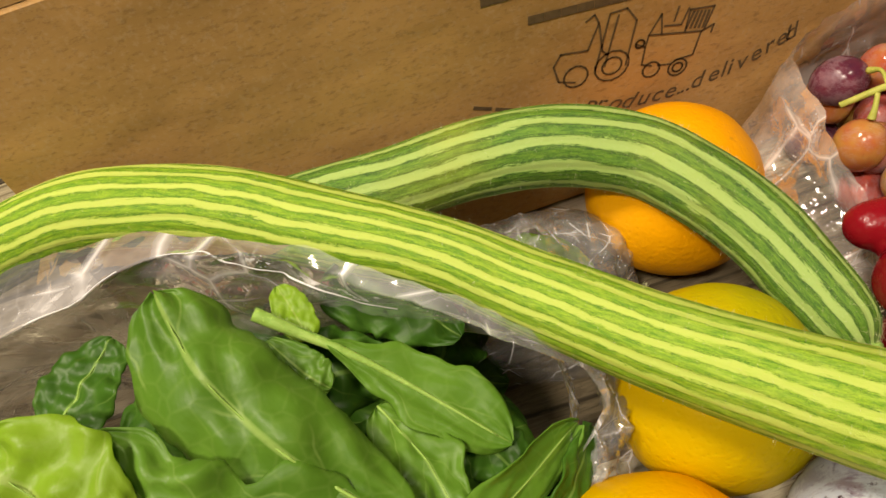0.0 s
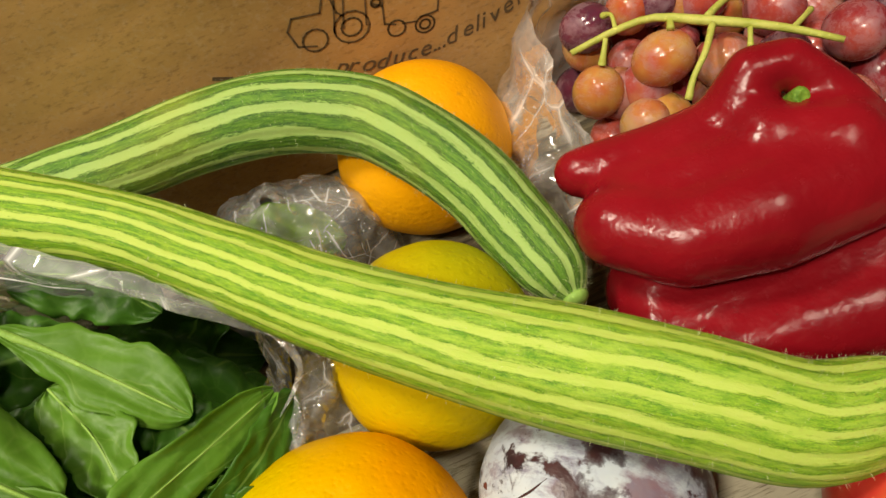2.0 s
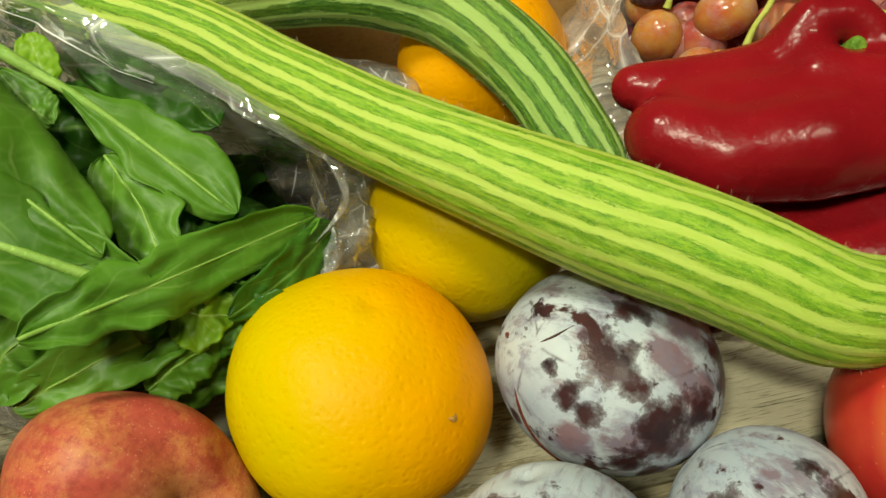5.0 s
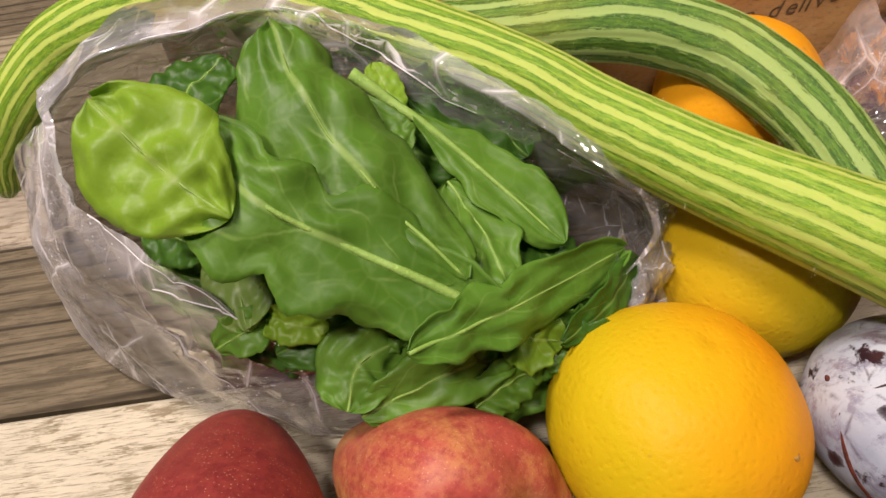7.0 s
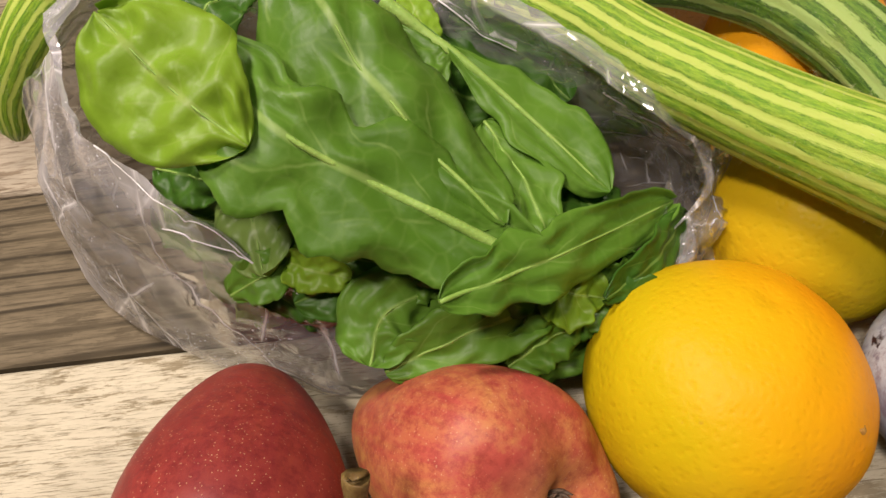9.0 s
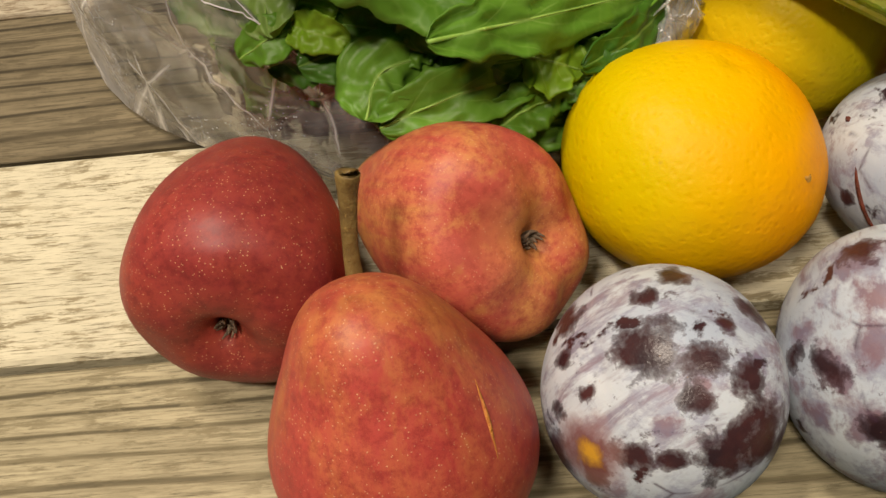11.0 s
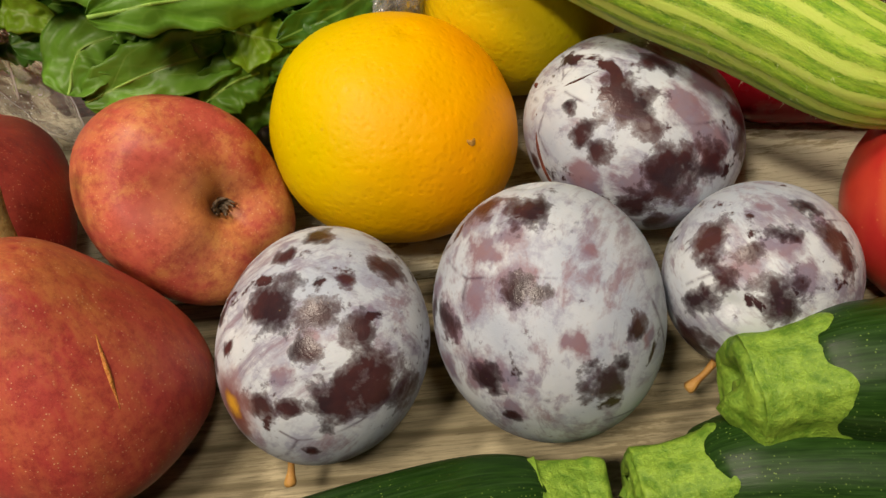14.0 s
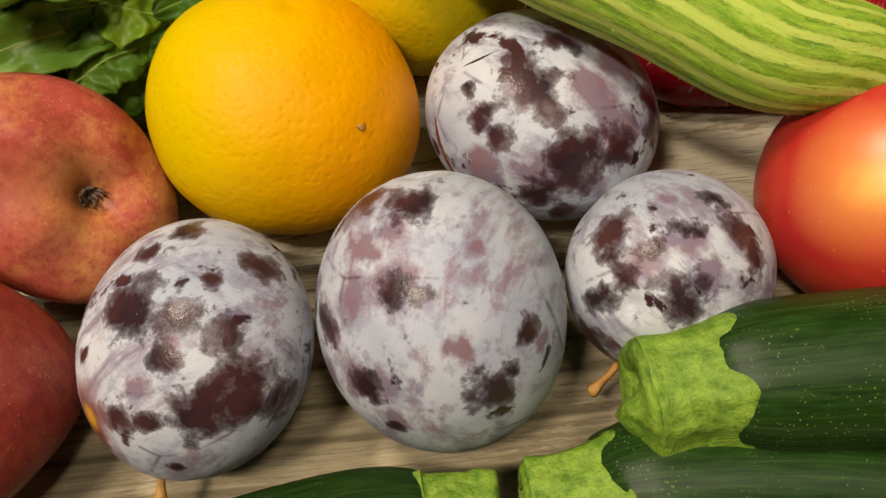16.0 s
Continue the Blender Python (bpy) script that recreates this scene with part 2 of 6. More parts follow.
def plum_skin(seed, bloom=0.5, spot=None, bare=(), thin=()):
    """Dark skin under chalky bloom: rubbed bare at some spots, thinned to mauve at others."""
    m = Mat("plum_skin")
    v = m.mapped((1, 1, 1), (seed, seed * 2, seed * 3))
    rag = m.warped(70, 0.010, 4)
    break_up = m.math("MULTIPLY", m.math("SUBTRACT", m.noise(125, 6, 0.66, v, 0.2), 0.5), 2.6)
    soft = m.warped(60, 0.012, 4)
    fine = m.noise(420, 6, 0.75, v)
    smear = m.noise(40, 7, 0.72, m.mapped((0.6, 1.9, 1.0), (seed, 0, seed), (0.4, 0.2, 0.7)), 0.6)
    brush = m.noise(120, 5, 0.7, m.mapped((0.25, 1.6, 1.2), (seed, 1, seed), (0.3, 0.5, 0.9)), 0.3)
    big = m.noise(62, 6, 0.6, v, 0.2)
    noisy = m.math("ADD", break_up, m.math("MULTIPLY", m.math("SUBTRACT", fine, 0.5), 0.5))
    c = 0.445 - 0.06 * bloom
    rubbed = m.ramp(m.math("ADD", big, m.math("MULTIPLY", m.math("SUBTRACT", fine, 0.5), 0.12)), (c - 0.03, 1.0), (c + 0.01, 0.0))
    if bare:
        rubbed = m.math("MAXIMUM", rubbed, m.ramp(m.math("ADD", m.math("MAXIMUM", m.patches(rag, [(x, y, z, r * 1.6) for x, y, z, r in bare]), -0.5), noisy), (0.0, 0.0), (0.10, 0.5), (0.30, 0.82), (0.6, 1.0)))
    faded = m.ramp(m.math("ADD", smear, m.math("MULTIPLY", m.math("SUBTRACT", brush, 0.5), 0.7)), (0.36, 0.65), (0.50, 0.0))
    if thin:
        faded = m.math("MAXIMUM", faded, m.math("MULTIPLY", m.ramp(m.math("ADD", m.patches(soft, thin), m.math("ADD", m.math("MULTIPLY", m.math("SUBTRACT", brush, 0.5), 1.6), m.math("MULTIPLY", break_up, 0.6))), (0.0, 0.0), (0.5, 0.9)), 1.0))
    chalk = m.mix(m.ramp(m.noise(26, 4, 0.6, v), (0.35, 0.0), (0.65, 1.0)), (0.33, 0.38, 0.455), (0.52, 0.565, 0.595))
    mauve = m.mix(m.ramp(big, (0.38, 0.0), (0.6, 1.0)), (0.155, 0.135, 0.20), (0.19, 0.10, 0.12))
    dark = m.mix(m.ramp(m.noise(55, 4, 0.6, v), (0.40, 0.0), (0.62, 1.0)), (0.022, 0.009, 0.012), (0.056, 0.018, 0.018))
    chalk = m.mix(m.ramp(m.math("ADD", m.noise(95, 7, 0.7, v, 0.4), m.math("MULTIPLY", m.math("SUBTRACT", brush, 0.5), 0.5)), (0.38, 0.6), (0.50, 0.0)), chalk, (0.22, 0.22, 0.30))
    col = m.mix(faded, chalk, mauve)
    col = m.mix(m.math("MULTIPLY", rubbed, 0.99), col, dark)
    rubs = m.ramp(m.voro(24, m.mapped((1, 0.35, 1), (seed, 0, 0), (0.5, seed, 0.2)), "DISTANCE_TO_EDGE"), (0.0, 0.8), (0.014, 0.0))
    col = m.mix(m.math("MULTIPLY", rubs, m.ramp(smear, (0.5, 0.0), (0.6, 1.0))), col, (0.06, 0.03, 0.05))
    nick = m.math("MULTIPLY", m.ramp(m.noise(260, 5, 0.7, v), (0.62, 0.0), (0.67, 1.0)), m.ramp(m.noise(45, 3, 0.5, v), (0.52, 0.0), (0.60, 0.8)))
    col = m.mix(nick, col, (0.075, 0.045, 0.055))
    dots = m.math("MULTIPLY", m.ramp(m.voro(260, v), (0.0, 0.5), (0.10, 0.0)), m.ramp(fine, (0.5, 0.0), (0.6, 1.0)))
    col = m.mix(dots, col, (0.42, 0.26, 0.14))
    if spot:
        d = m.math("ADD", m.math("MULTIPLY", m.dist(spot), 78.0), m.math("MULTIPLY", m.math("SUBTRACT", m.noise(150, 4, 0.6), 0.5), 0.8))
        col = m.mix(m.ramp(d, (0.50, 0.45), (1.5, 0.0)), col, (0.58, 0.38, 0.34))
        col = m.mix(m.ramp(d, (0.36, 0.9), (0.95, 0.0)), col, (0.12, 0.020, 0.018))
        col = m.mix(m.ramp(d, (0.15, 0.95), (0.45, 0.0)), col, (0.58, 0.30, 0.025))
    rough = m.mix(rubbed, m.mix(faded, (0.56, 0.56, 0.56), (0.40, 0.40, 0.40)), (0.30, 0.30, 0.30))
    return m.done(col, rough, m.bump(m.math("SUBTRACT", 1.0, rubbed), 0.12, 0.0004, m.bump(m.noise(150, 4, 0.7, v), 0.35, 0.0008)), 0.3, sss=0.02)


def pear_skin(name, seed, red, deep, gold, amount):
    m = Mat(name)
    v = m.mapped((1, 1, 1), (seed, seed, 0))
    streak = m.noise(80, 6, 0.72, m.mapped((1, 1, 0.10), (seed, 0, 0)), 0.3)
    wide = m.noise(30, 5, 0.65, m.mapped((1, 1, 0.25), (seed, 2, 0)), 0.4)
    blush = m.noise(18, 5, 0.62, v)
    mott = m.noise(240, 6, 0.8, v)
    col = m.mix(m.ramp(blush, (0.36, 0.0), (0.64, 1.0)), red, deep)
    warm = m.math("ADD", m.math("MULTIPLY", streak, 0.4), m.math("ADD", m.math("MULTIPLY", wide, 0.4), m.math("MULTIPLY", mott, 0.2)))
    col = m.mix(m.math("MULTIPLY", m.ramp(warm, (0.46, 0.0), (0.60, 0.75)), amount), col, gold)
    top = m.ramp(m.math("ADD", m.axis(2, scale=(1, 1, 10)), m.math("MULTIPLY", m.math("SUBTRACT", streak, 0.5), 1.3)), (0.48, 0.0), (0.85, 0.8))
    col = m.mix(m.math("MULTIPLY", top, amount), col, gold)
    cup = m.ramp(m.math("ADD", m.math("MULTIPLY", m.dist((0, 0, 0.006)), 50.0), m.math("MULTIPLY", m.math("SUBTRACT", wide, 0.5), 1.4)), (0.35, 0.75), (0.95, 0.0))
    col = m.mix(m.math("MULTIPLY", cup, amount), col, tuple(0.6 * a + 0.4 * b for a, b in zip(gold, red)))
    cell = m.voro(780, v)
    dots = m.math("MULTIPLY", m.ramp(cell, (0.0, 1.0), (0.13, 0.9), (0.20, 0.0)), m.ramp(m.noise(120, 2, 0.5, v), (0.36, 0.0), (0.52, 1.0)))
    col = m.mix(m.math("MULTIPLY", dots, 0.62), col, (0.66, 0.38, 0.20))
    col = m.mix(m.ramp(mott, (0.36, 0.55), (0.54, 0.0)), col, tuple(c * 0.55 for c in deep))
    bruise = m.math("MULTIPLY", m.ramp(m.noise(34, 4, 0.6, m.mapped((1, 1, 1), (seed + 5, 0, 0))), (0.60, 0.0), (0.70, 0.45)), m.ramp(mott, (0.4, 0.4), (0.6, 1.0)))
    col = m.mix(bruise, col, tuple(c * 0.5 for c in deep))
    nrm = m.bump(dots, 0.25, 0.0003, m.bump(mott, 0.18, 0.0004, m.bump(m.noise(60, 3, 0.55, v), 0.3, 0.0012)))
    return m.done(col, m.ramp(mott, (0.3, 0.38), (0.7, 0.52)), nrm, 0.30, sss=0.05)


def citrus_skin(name, seed, side, far, rough_scale=1.0, axis=(1, 0, 0), pit=430, depth=0.0006):
    m = Mat(name)
    v = m.mapped((1, 1, 1), (seed, seed, seed))
    grad = m.axis(0, scale=(11, 11, 11), loc=(0.5, 0, 0))
    grad = m.math("ADD", grad, m.math("MULTIPLY", m.math("SUBTRACT", m.noise(20, 3, 0.5, v), 0.5), 0.7))
    col = m.mix(m.ramp(grad, (0.15, 0.0), (0.85, 1.0)), side, far)
    pits = m.voro(pit, m.mapped((1, 1, 1), (seed, seed, seed)), "SMOOTH_F1")
    small = m.noise(420, 3, 0.6, v)
    col = m.mix(m.ramp(pits, (0.0, 0.14), (0.3, 0.0)), col, tuple(c * 0.7 for c in far))
    spot = m.math("MULTIPLY", m.ramp(m.noise(62, 4, 0.6, v), (0.72, 0.0), (0.76, 1.0)), 0.5)
    col = m.mix(spot, col, (0.35, 0.17, 0.03))
    height = m.mix(0.35, m.ramp(pits, (0.0, 0.0), (0.45, 1.0)), small)
    lumps = m.noise(75, 4, 0.6, v)
    nrm = m.bump(height, 0.34 * rough_scale, depth, m.bump(lumps, 0.4 * rough_scale, 0.0014))
    return m.done(col, m.ramp(small, (0.3, 0.42), (0.7, 0.52)), nrm, 0.13, sss=0.03)


def pepper_skin():
    m = Mat("pepper_skin")
    n1 = m.noise(22, 3, 0.5)
    n2 = m.noise(140, 4, 0.6)
    col = m.mix(m.ramp(n1, (0.3, 0.0), (0.7, 1.0)), (0.17, 0.004, 0.008), (0.27, 0.007, 0.013))
    col = m.mix(m.ramp(n2, (0.6, 0.0), (0.75, 0.35)), col, (0.22, 0.004, 0.006))
    nrm = m.bump(m.noise(320, 4, 0.7), 0.2, 0.0004, m.bump(m.noise(48, 4, 0.6), 0.4, 0.003))
    return m.done(col, m.ramp(n2, (0.3, 0.17), (0.7, 0.30)), nrm, 0.25, sss=0.04)


def zucchini_skin():
    m = Mat("zucchini_skin")
    v = m.mapped((1, 1, 1), source="UV")
    st = m.noise(22, 4, 0.6, m.mapped((6, 0.5, 1), source="UV"))
    col = m.mix(m.ramp(st, (0.35, 0.0), (0.7, 1.0)), (0.006, 0.024, 0.003), (0.016, 0.052, 0.006))
    dots = m.ramp(m.voro(800), (0.0, 1.0), (0.12, 0.5), (0.20, 0.0))
    dots = m.math("MULTIPLY", dots, m.ramp(m.noise(60, 2, 0.5), (0.42, 0.0), (0.58, 1.0)))
    col = m.mix(m.math("MULTIPLY", dots, 0.8), col, (0.26, 0.40, 0.08))
    col = m.mix(m.ramp(m.noise(10, 4, 0.6, m.mapped((7, 0.3, 1), (3, 1, 0), source="UV")), (0.52, 0.0), (0.72, 0.5)), col, (0.045, 0.10, 0.03))
    scuff = m.ramp(m.noise(45, 6, 0.7, m.mapped((1, 3, 3))), (0.74, 0.0), (0.80, 0.3))
    col = m.mix(scuff, col, (0.22, 0.26, 0.16))
    nrm = m.bump(m.noise(500, 3, 0.6), 0.15, 0.0003, m.bump(st, 0.12, 0.0006))
    return m.done(col, m.ramp(st, (0.3, 0.34), (0.7, 0.46)), nrm, 0.18)


def stalk_skin(name, a, b, scale=60):
    m = Mat(name)
    n1 = m.noise(scale, 5, 0.65)
    n2 = m.noise(scale * 6, 3, 0.6)
    col = m.mix(m.ramp(n1, (0.35, 0.0), (0.65, 1.0)), a, b)
    col = m.mix(m.ramp(n2, (0.6, 0.0), (0.7, 0.4)), col, tuple(min(1, c * 1.7) for c in b))
    return m.done(col, 0.55, m.bump(n1, 0.8, 0.0016, m.bump(n2, 0.4, 0.0004)), 0.3, sss=0.05)


def leaf_skin(name, a, b, vein):
    m = Mat(name)
    n1 = m.noise(26, 3, 0.55)
    n2 = m.noise(110, 4, 0.65)
    col = m.mix(m.ramp(n1, (0.35, 0.0), (0.65, 1.0)), a, b)
    sep = m.t.nodes.new("ShaderNodeSeparateXYZ")
    m.link(m.mapped((1, 1, 1), source="UV"), sep.inputs[0])
    across = m.math("ABSOLUTE", m.math("SUBTRACT", sep.outputs[0], 0.5))
    slant = m.math("SUBTRACT", sep.outputs[1], m.math("MULTIPLY", across, 0.75))
    slant = m.math("ADD", slant, m.math("MULTIPLY", m.math("SUBTRACT", n1, 0.5), 0.35))
    tri = m.math("ABSOLUTE", m.math("SUBTRACT", m.math("FRACT", m.math("MULTIPLY", slant, 3.2)), 0.5))
    side = m.ramp(tri, (0.0, 1.0), (0.022, 0.6), (0.045, 0.0))
    net = m.ramp(m.voro(130, feature="DISTANCE_TO_EDGE"), (0.0, 0.5), (0.10, 0.0))
    rib = m.ramp(across, (0.0, 1.0), (0.018, 0.8), (0.035, 0.0))
    col = m.mix(m.math("MULTIPLY", net, 0.22), col, vein)
    col = m.mix(m.math("MULTIPLY", m.math("MULTIPLY", side, m.ramp(m.noise(60, 2, 0.5), (0.44, 0.0), (0.60, 1.0))), 0.45), col, vein)
    col = m.mix(m.math("MULTIPLY", rib, 0.85), col, vein)
    tip = m.random()
    col = m.mix(m.math("MULTIPLY", tip, 0.25), col, tuple(min(1, c * 1.6) for c in b))
    col = m.mix(m.ramp(n2, (0.6, 0.0), (0.8, 0.3)), col, tuple(c * 0.6 for c in a))
    nrm = m.bump(tri, 0.12, 0.003, m.bump(n2, 0.25, 0.001, m.bump(net, 0.08, 0.0005, m.bump(m.noise(60, 3, 0.55), 0.22, 0.004))))
    m.done(col, 0.42, nrm, 0.32)
    tr = m.t.nodes.new("ShaderNodeBsdfTranslucent")
    m.link(m.mix(1.0, col, (1.25, 1.45, 0.5), "MULTIPLY"), tr.inputs[0])
    mx = m.t.nodes.new("ShaderNodeMixShader")
    mx.inputs[0].default_value = 0.28
    m.link(m.b.outputs[0], mx.inputs[1])
    m.link(tr.outputs[0], mx.inputs[2])
    m.link(mx.outputs[0], m.out.inputs[0])
    return m.m


def film_skin(name, haze, tint=(0.92, 0.93, 0.93), creases=60):
    m = Mat(name)
    v = m.mapped((1, 1, 1))
    warp = m.math("ADD", m.voro(creases * 0.55, m.mapped((1, 0.6, 0.8), (3, 1, 2), (0.3, 0.2, 0.9))), m.math("MULTIPLY", m.voro(creases * 1.5, v), 0.12))
    def crease(scale, loc, rot, n, w):
        q = m.voro(n, m.mapped(scale, loc, rot), "DISTANCE_TO_EDGE")
        return m.ramp(q, (0.0, 1.0), (w, 0.35), (w * 3, 0.0))
    f1 = crease((1.0, 0.30, 0.5), (1, 2, 3), (0.3, 0.2, 0.9), creases * 0.5, 0.012)
    f2 = crease((0.35, 1.2, 0.8), (5, 1, 2), (0.1, 0.6, -0.5), creases * 0.5, 0.010)
    f3 = crease((1, 0.6, 1), (2, 7, 2), (0.4, 0.1, 0.3), creases * 1.7, 0.022)
    f1 = m.math("MULTIPLY", f1, m.ramp(m.noise(creases * 0.6, 2, 0.5, v), (0.46, 0.0), (0.60, 1.0)))
    f2 = m.math("MULTIPLY", f2, m.ramp(m.noise(creases * 0.6, 2, 0.5, m.mapped((1, 1, 1), (4, 4, 4))), (0.46, 0.0), (0.60, 1.0)))
    some = m.ramp(m.noise(creases * 0.4, 2, 0.5, m.mapped((1, 1, 1), (9, 9, 9))), (0.48, 0.0), (0.6, 1.0))
    fold = m.math("MINIMUM", m.math("ADD", m.math("ADD", f1, f2), m.math("MULTIPLY", f3, m.math("MULTIPLY", some, 0.25))), 1.0)
    nrm = m.bump(fold, 0.35, 0.0015, m.bump(warp, 0.9, 0.014))
    clear = m.t.nodes.new("ShaderNodeBsdfTransparent")
    clear.inputs[0].default_value = (0.97, 0.98, 0.98, 1)
    gloss = m.t.nodes.new("ShaderNodeBsdfGlossy")
    gloss.inputs["Roughness"].default_value = 0.07
    gloss.inputs["Color"].default_value = (1, 1, 1, 1)
    m.link(nrm, gloss.inputs["Normal"])
    milky = m.t.nodes.new("ShaderNodeBsdfDiffuse")
    milky.inputs[0].default_value = (*tint, 1)
    fr = m.t.nodes.new("ShaderNodeFresnel")
    fr.inputs["IOR"].default_value = 1.55
    m.link(nrm, fr.inputs["Normal"])
    g = m.t.nodes.new("ShaderNodeMixShader")
    m.link(m.math("MINIMUM", m.math("MULTIPLY", fr.outputs[0], 1.6), 0.7), g.inputs[0])
    m.link(clear.outputs[0], g.inputs[1])
    m.link(gloss.outputs[0], g.inputs[2])
    drops = m.ramp(m.voro(380, v), (0.0, 1.0), (0.10, 0.6), (0.18, 0.0))
    patch = m.ramp(m.noise(22, 4, 0.6, v), (0.42, 0.0), (0.66, 1.0))
    # Glints on folds and drops are put in as diffuse white, over the haze.
    fac = m.math("ADD", m.math("MULTIPLY", patch, haze), m.math("ADD", m.math("MULTIPLY", fold, 0.5), m.math("MULTIPLY", m.math("MULTIPLY", drops, some), 0.8)))
    fac = m.math("MINIMUM", m.math("ADD", fac, haze * 0.25), 0.8)
    o = m.t.nodes.new("ShaderNodeMixShader")
    m.link(fac, o.inputs[0])
    m.link(g.outputs[0], o.inputs[1])
    m.link(milky.outputs[0], o.inputs[2])
    m.link(o.outputs[0], m.out.inputs[0])
    m.t.nodes.remove(m.b)
    return m.m


def grape_skin(name, a, b, bloom=0.6):
    m = Mat(name)
    v = m.t.nodes.new("ShaderNodeVectorMath")
    m.link(m.co.outputs["Object"], v.inputs[0])
    shift = m.t.nodes.new("ShaderNodeCombineXYZ")
    m.link(m.math("MULTIPLY", m.random(), 7.0), shift.inputs[0])
    m.link(shift.outputs[0], v.inputs[1])
    vec = v.outputs[0]
    n2 = m.noise(260, 6, 0.75, vec)
    side = m.math("ADD", m.noise(55, 3, 0.5, vec), m.math("MULTIPLY", m.math("SUBTRACT", m.random(), 0.5), 0.2))
    col = m.mix(m.ramp(side, (0.38, 0.0), (0.62, 1.0)), a, b)
    col = m.mix(m.ramp(n2, (0.56, 0.0), (0.72, 0.35)), col, tuple(c * 0.5 for c in a))
    haze = m.math("MULTIPLY", m.ramp(m.noise(75, 8, 0.75, vec, 0.3), (0.44, 0.0), (0.60, 1.0)), m.ramp(n2, (0.35, 0.55), (0.6, 1.0)))
    col = m.mix(m.math("MULTIPLY", haze, bloom), col, (0.38, 0.26, 0.29))
    return m.done(col, m.mix(haze, (0.14, 0.14, 0.14), (0.5, 0.5, 0.5)), m.bump(n2, 0.12, 0.0003), 0.4, sss=0.12)


def card_skin():
    m = Mat("kraft_card")
    n1 = m.noise(7, 4, 0.6)
    n2 = m.noise(420, 3, 0.7)
    fibre = m.noise(60, 5, 0.7, m.mapped((1, 1, 6)))
    flute = m.noise(30, 2, 0.5, m.mapped((6, 6, 0.3)))
    col = m.mix(m.ramp(n1, (0.3, 0.0), (0.7, 1.0)), (0.47, 0.27, 0.088), (0.55, 0.325, 0.112))
    col = m.mix(m.ramp(m.noise(11, 6, 0.65, m.mapped((1, 1, 1.6), (3, 0, 5)), 0.6), (0.38, 0.34), (0.62, 0.0)), col, (0.25, 0.14, 0.05))
    col = m.mix(m.ramp(m.noise(70, 6, 0.75), (0.60, 0.0), (0.72, 0.35)), col, (0.20, 0.11, 0.045))
    col = m.mix(m.ramp(fibre, (0.55, 0.0), (0.75, 0.3)), col, (0.22, 0.12, 0.05))
    col = m.mix(m.ramp(n2, (0.52, 0.0), (0.66, 0.45)), col, (0.5, 0.34, 0.18))
    col = m.mix(m.ramp(m.noise(230, 5, 0.75, m.mapped((1, 1, 2.2), (8, 0, 0))), (0.36, 0.5), (0.47, 0.0)), col, (0.24, 0.135, 0.05))
    return m.done(col, 0.75, m.bump(m.noise(9, 3, 0.55, m.mapped((1, 1, 1.5))), 0.5, 0.012, m.bump(flute, 0.12, 0.0015, m.bump(n2, 0.15, 0.0003))), 0.25)


def plain(name, colour, rough=0.6, scale=40, vary=0.15):
    m = Mat(name)
    n = m.noise(scale, 4, 0.6)
    col = m.mix(m.ramp(n, (0.3, 0.0), (0.7, 1.0)), colour, tuple(c * (1 - vary) for c in colour))
    return m.done(col, rough, m.bump(n, 0.1, 0.001), 0.3)


# ---- mesh helpers ----
def part(name, bm, material, parent=None, label="", smooth=True):
    me = bpy.data.meshes.new(name)
    bm.normal_update()
    bm.to_mesh(me)
    bm.free()
    for p in me.polygons:
        p.use_smooth = smooth
    if material:
        me.materials.append(material)
    ob = new(name, me)
    if parent:
        ob.parent = parent
    if label:
        ob["label"] = label
    return ob


def thing(name, m, label, category, group="", kind=""):
    ob = new(name)
    ob.empty_display_size = 0.02
    ob.matrix_world = m
    return tagged(ob, label, category, group, kind)


def spline(points, count):
    """Catmull-Rom through points (tuples of any length), resampled evenly by parameter."""
    p = np.array(points, float)
    p = np.vstack([2 * p[0] - p[1], p, 2 * p[-1] - p[-2]])
    out = []
    n = len(points) - 1
    for i in range(count):
        s = i / (count - 1) * n
        k = min(int(s), n - 1)
        f = s - k
        a, b, c, d = p[k], p[k + 1], p[k + 2], p[k + 3]
        out.append(0.5 * (2 * b + (c - a) * f + (2 * a - 5 * b + 4 * c - d) * f * f + (3 * b - a - 3 * c + d) * f ** 3))
    return np.array(out)


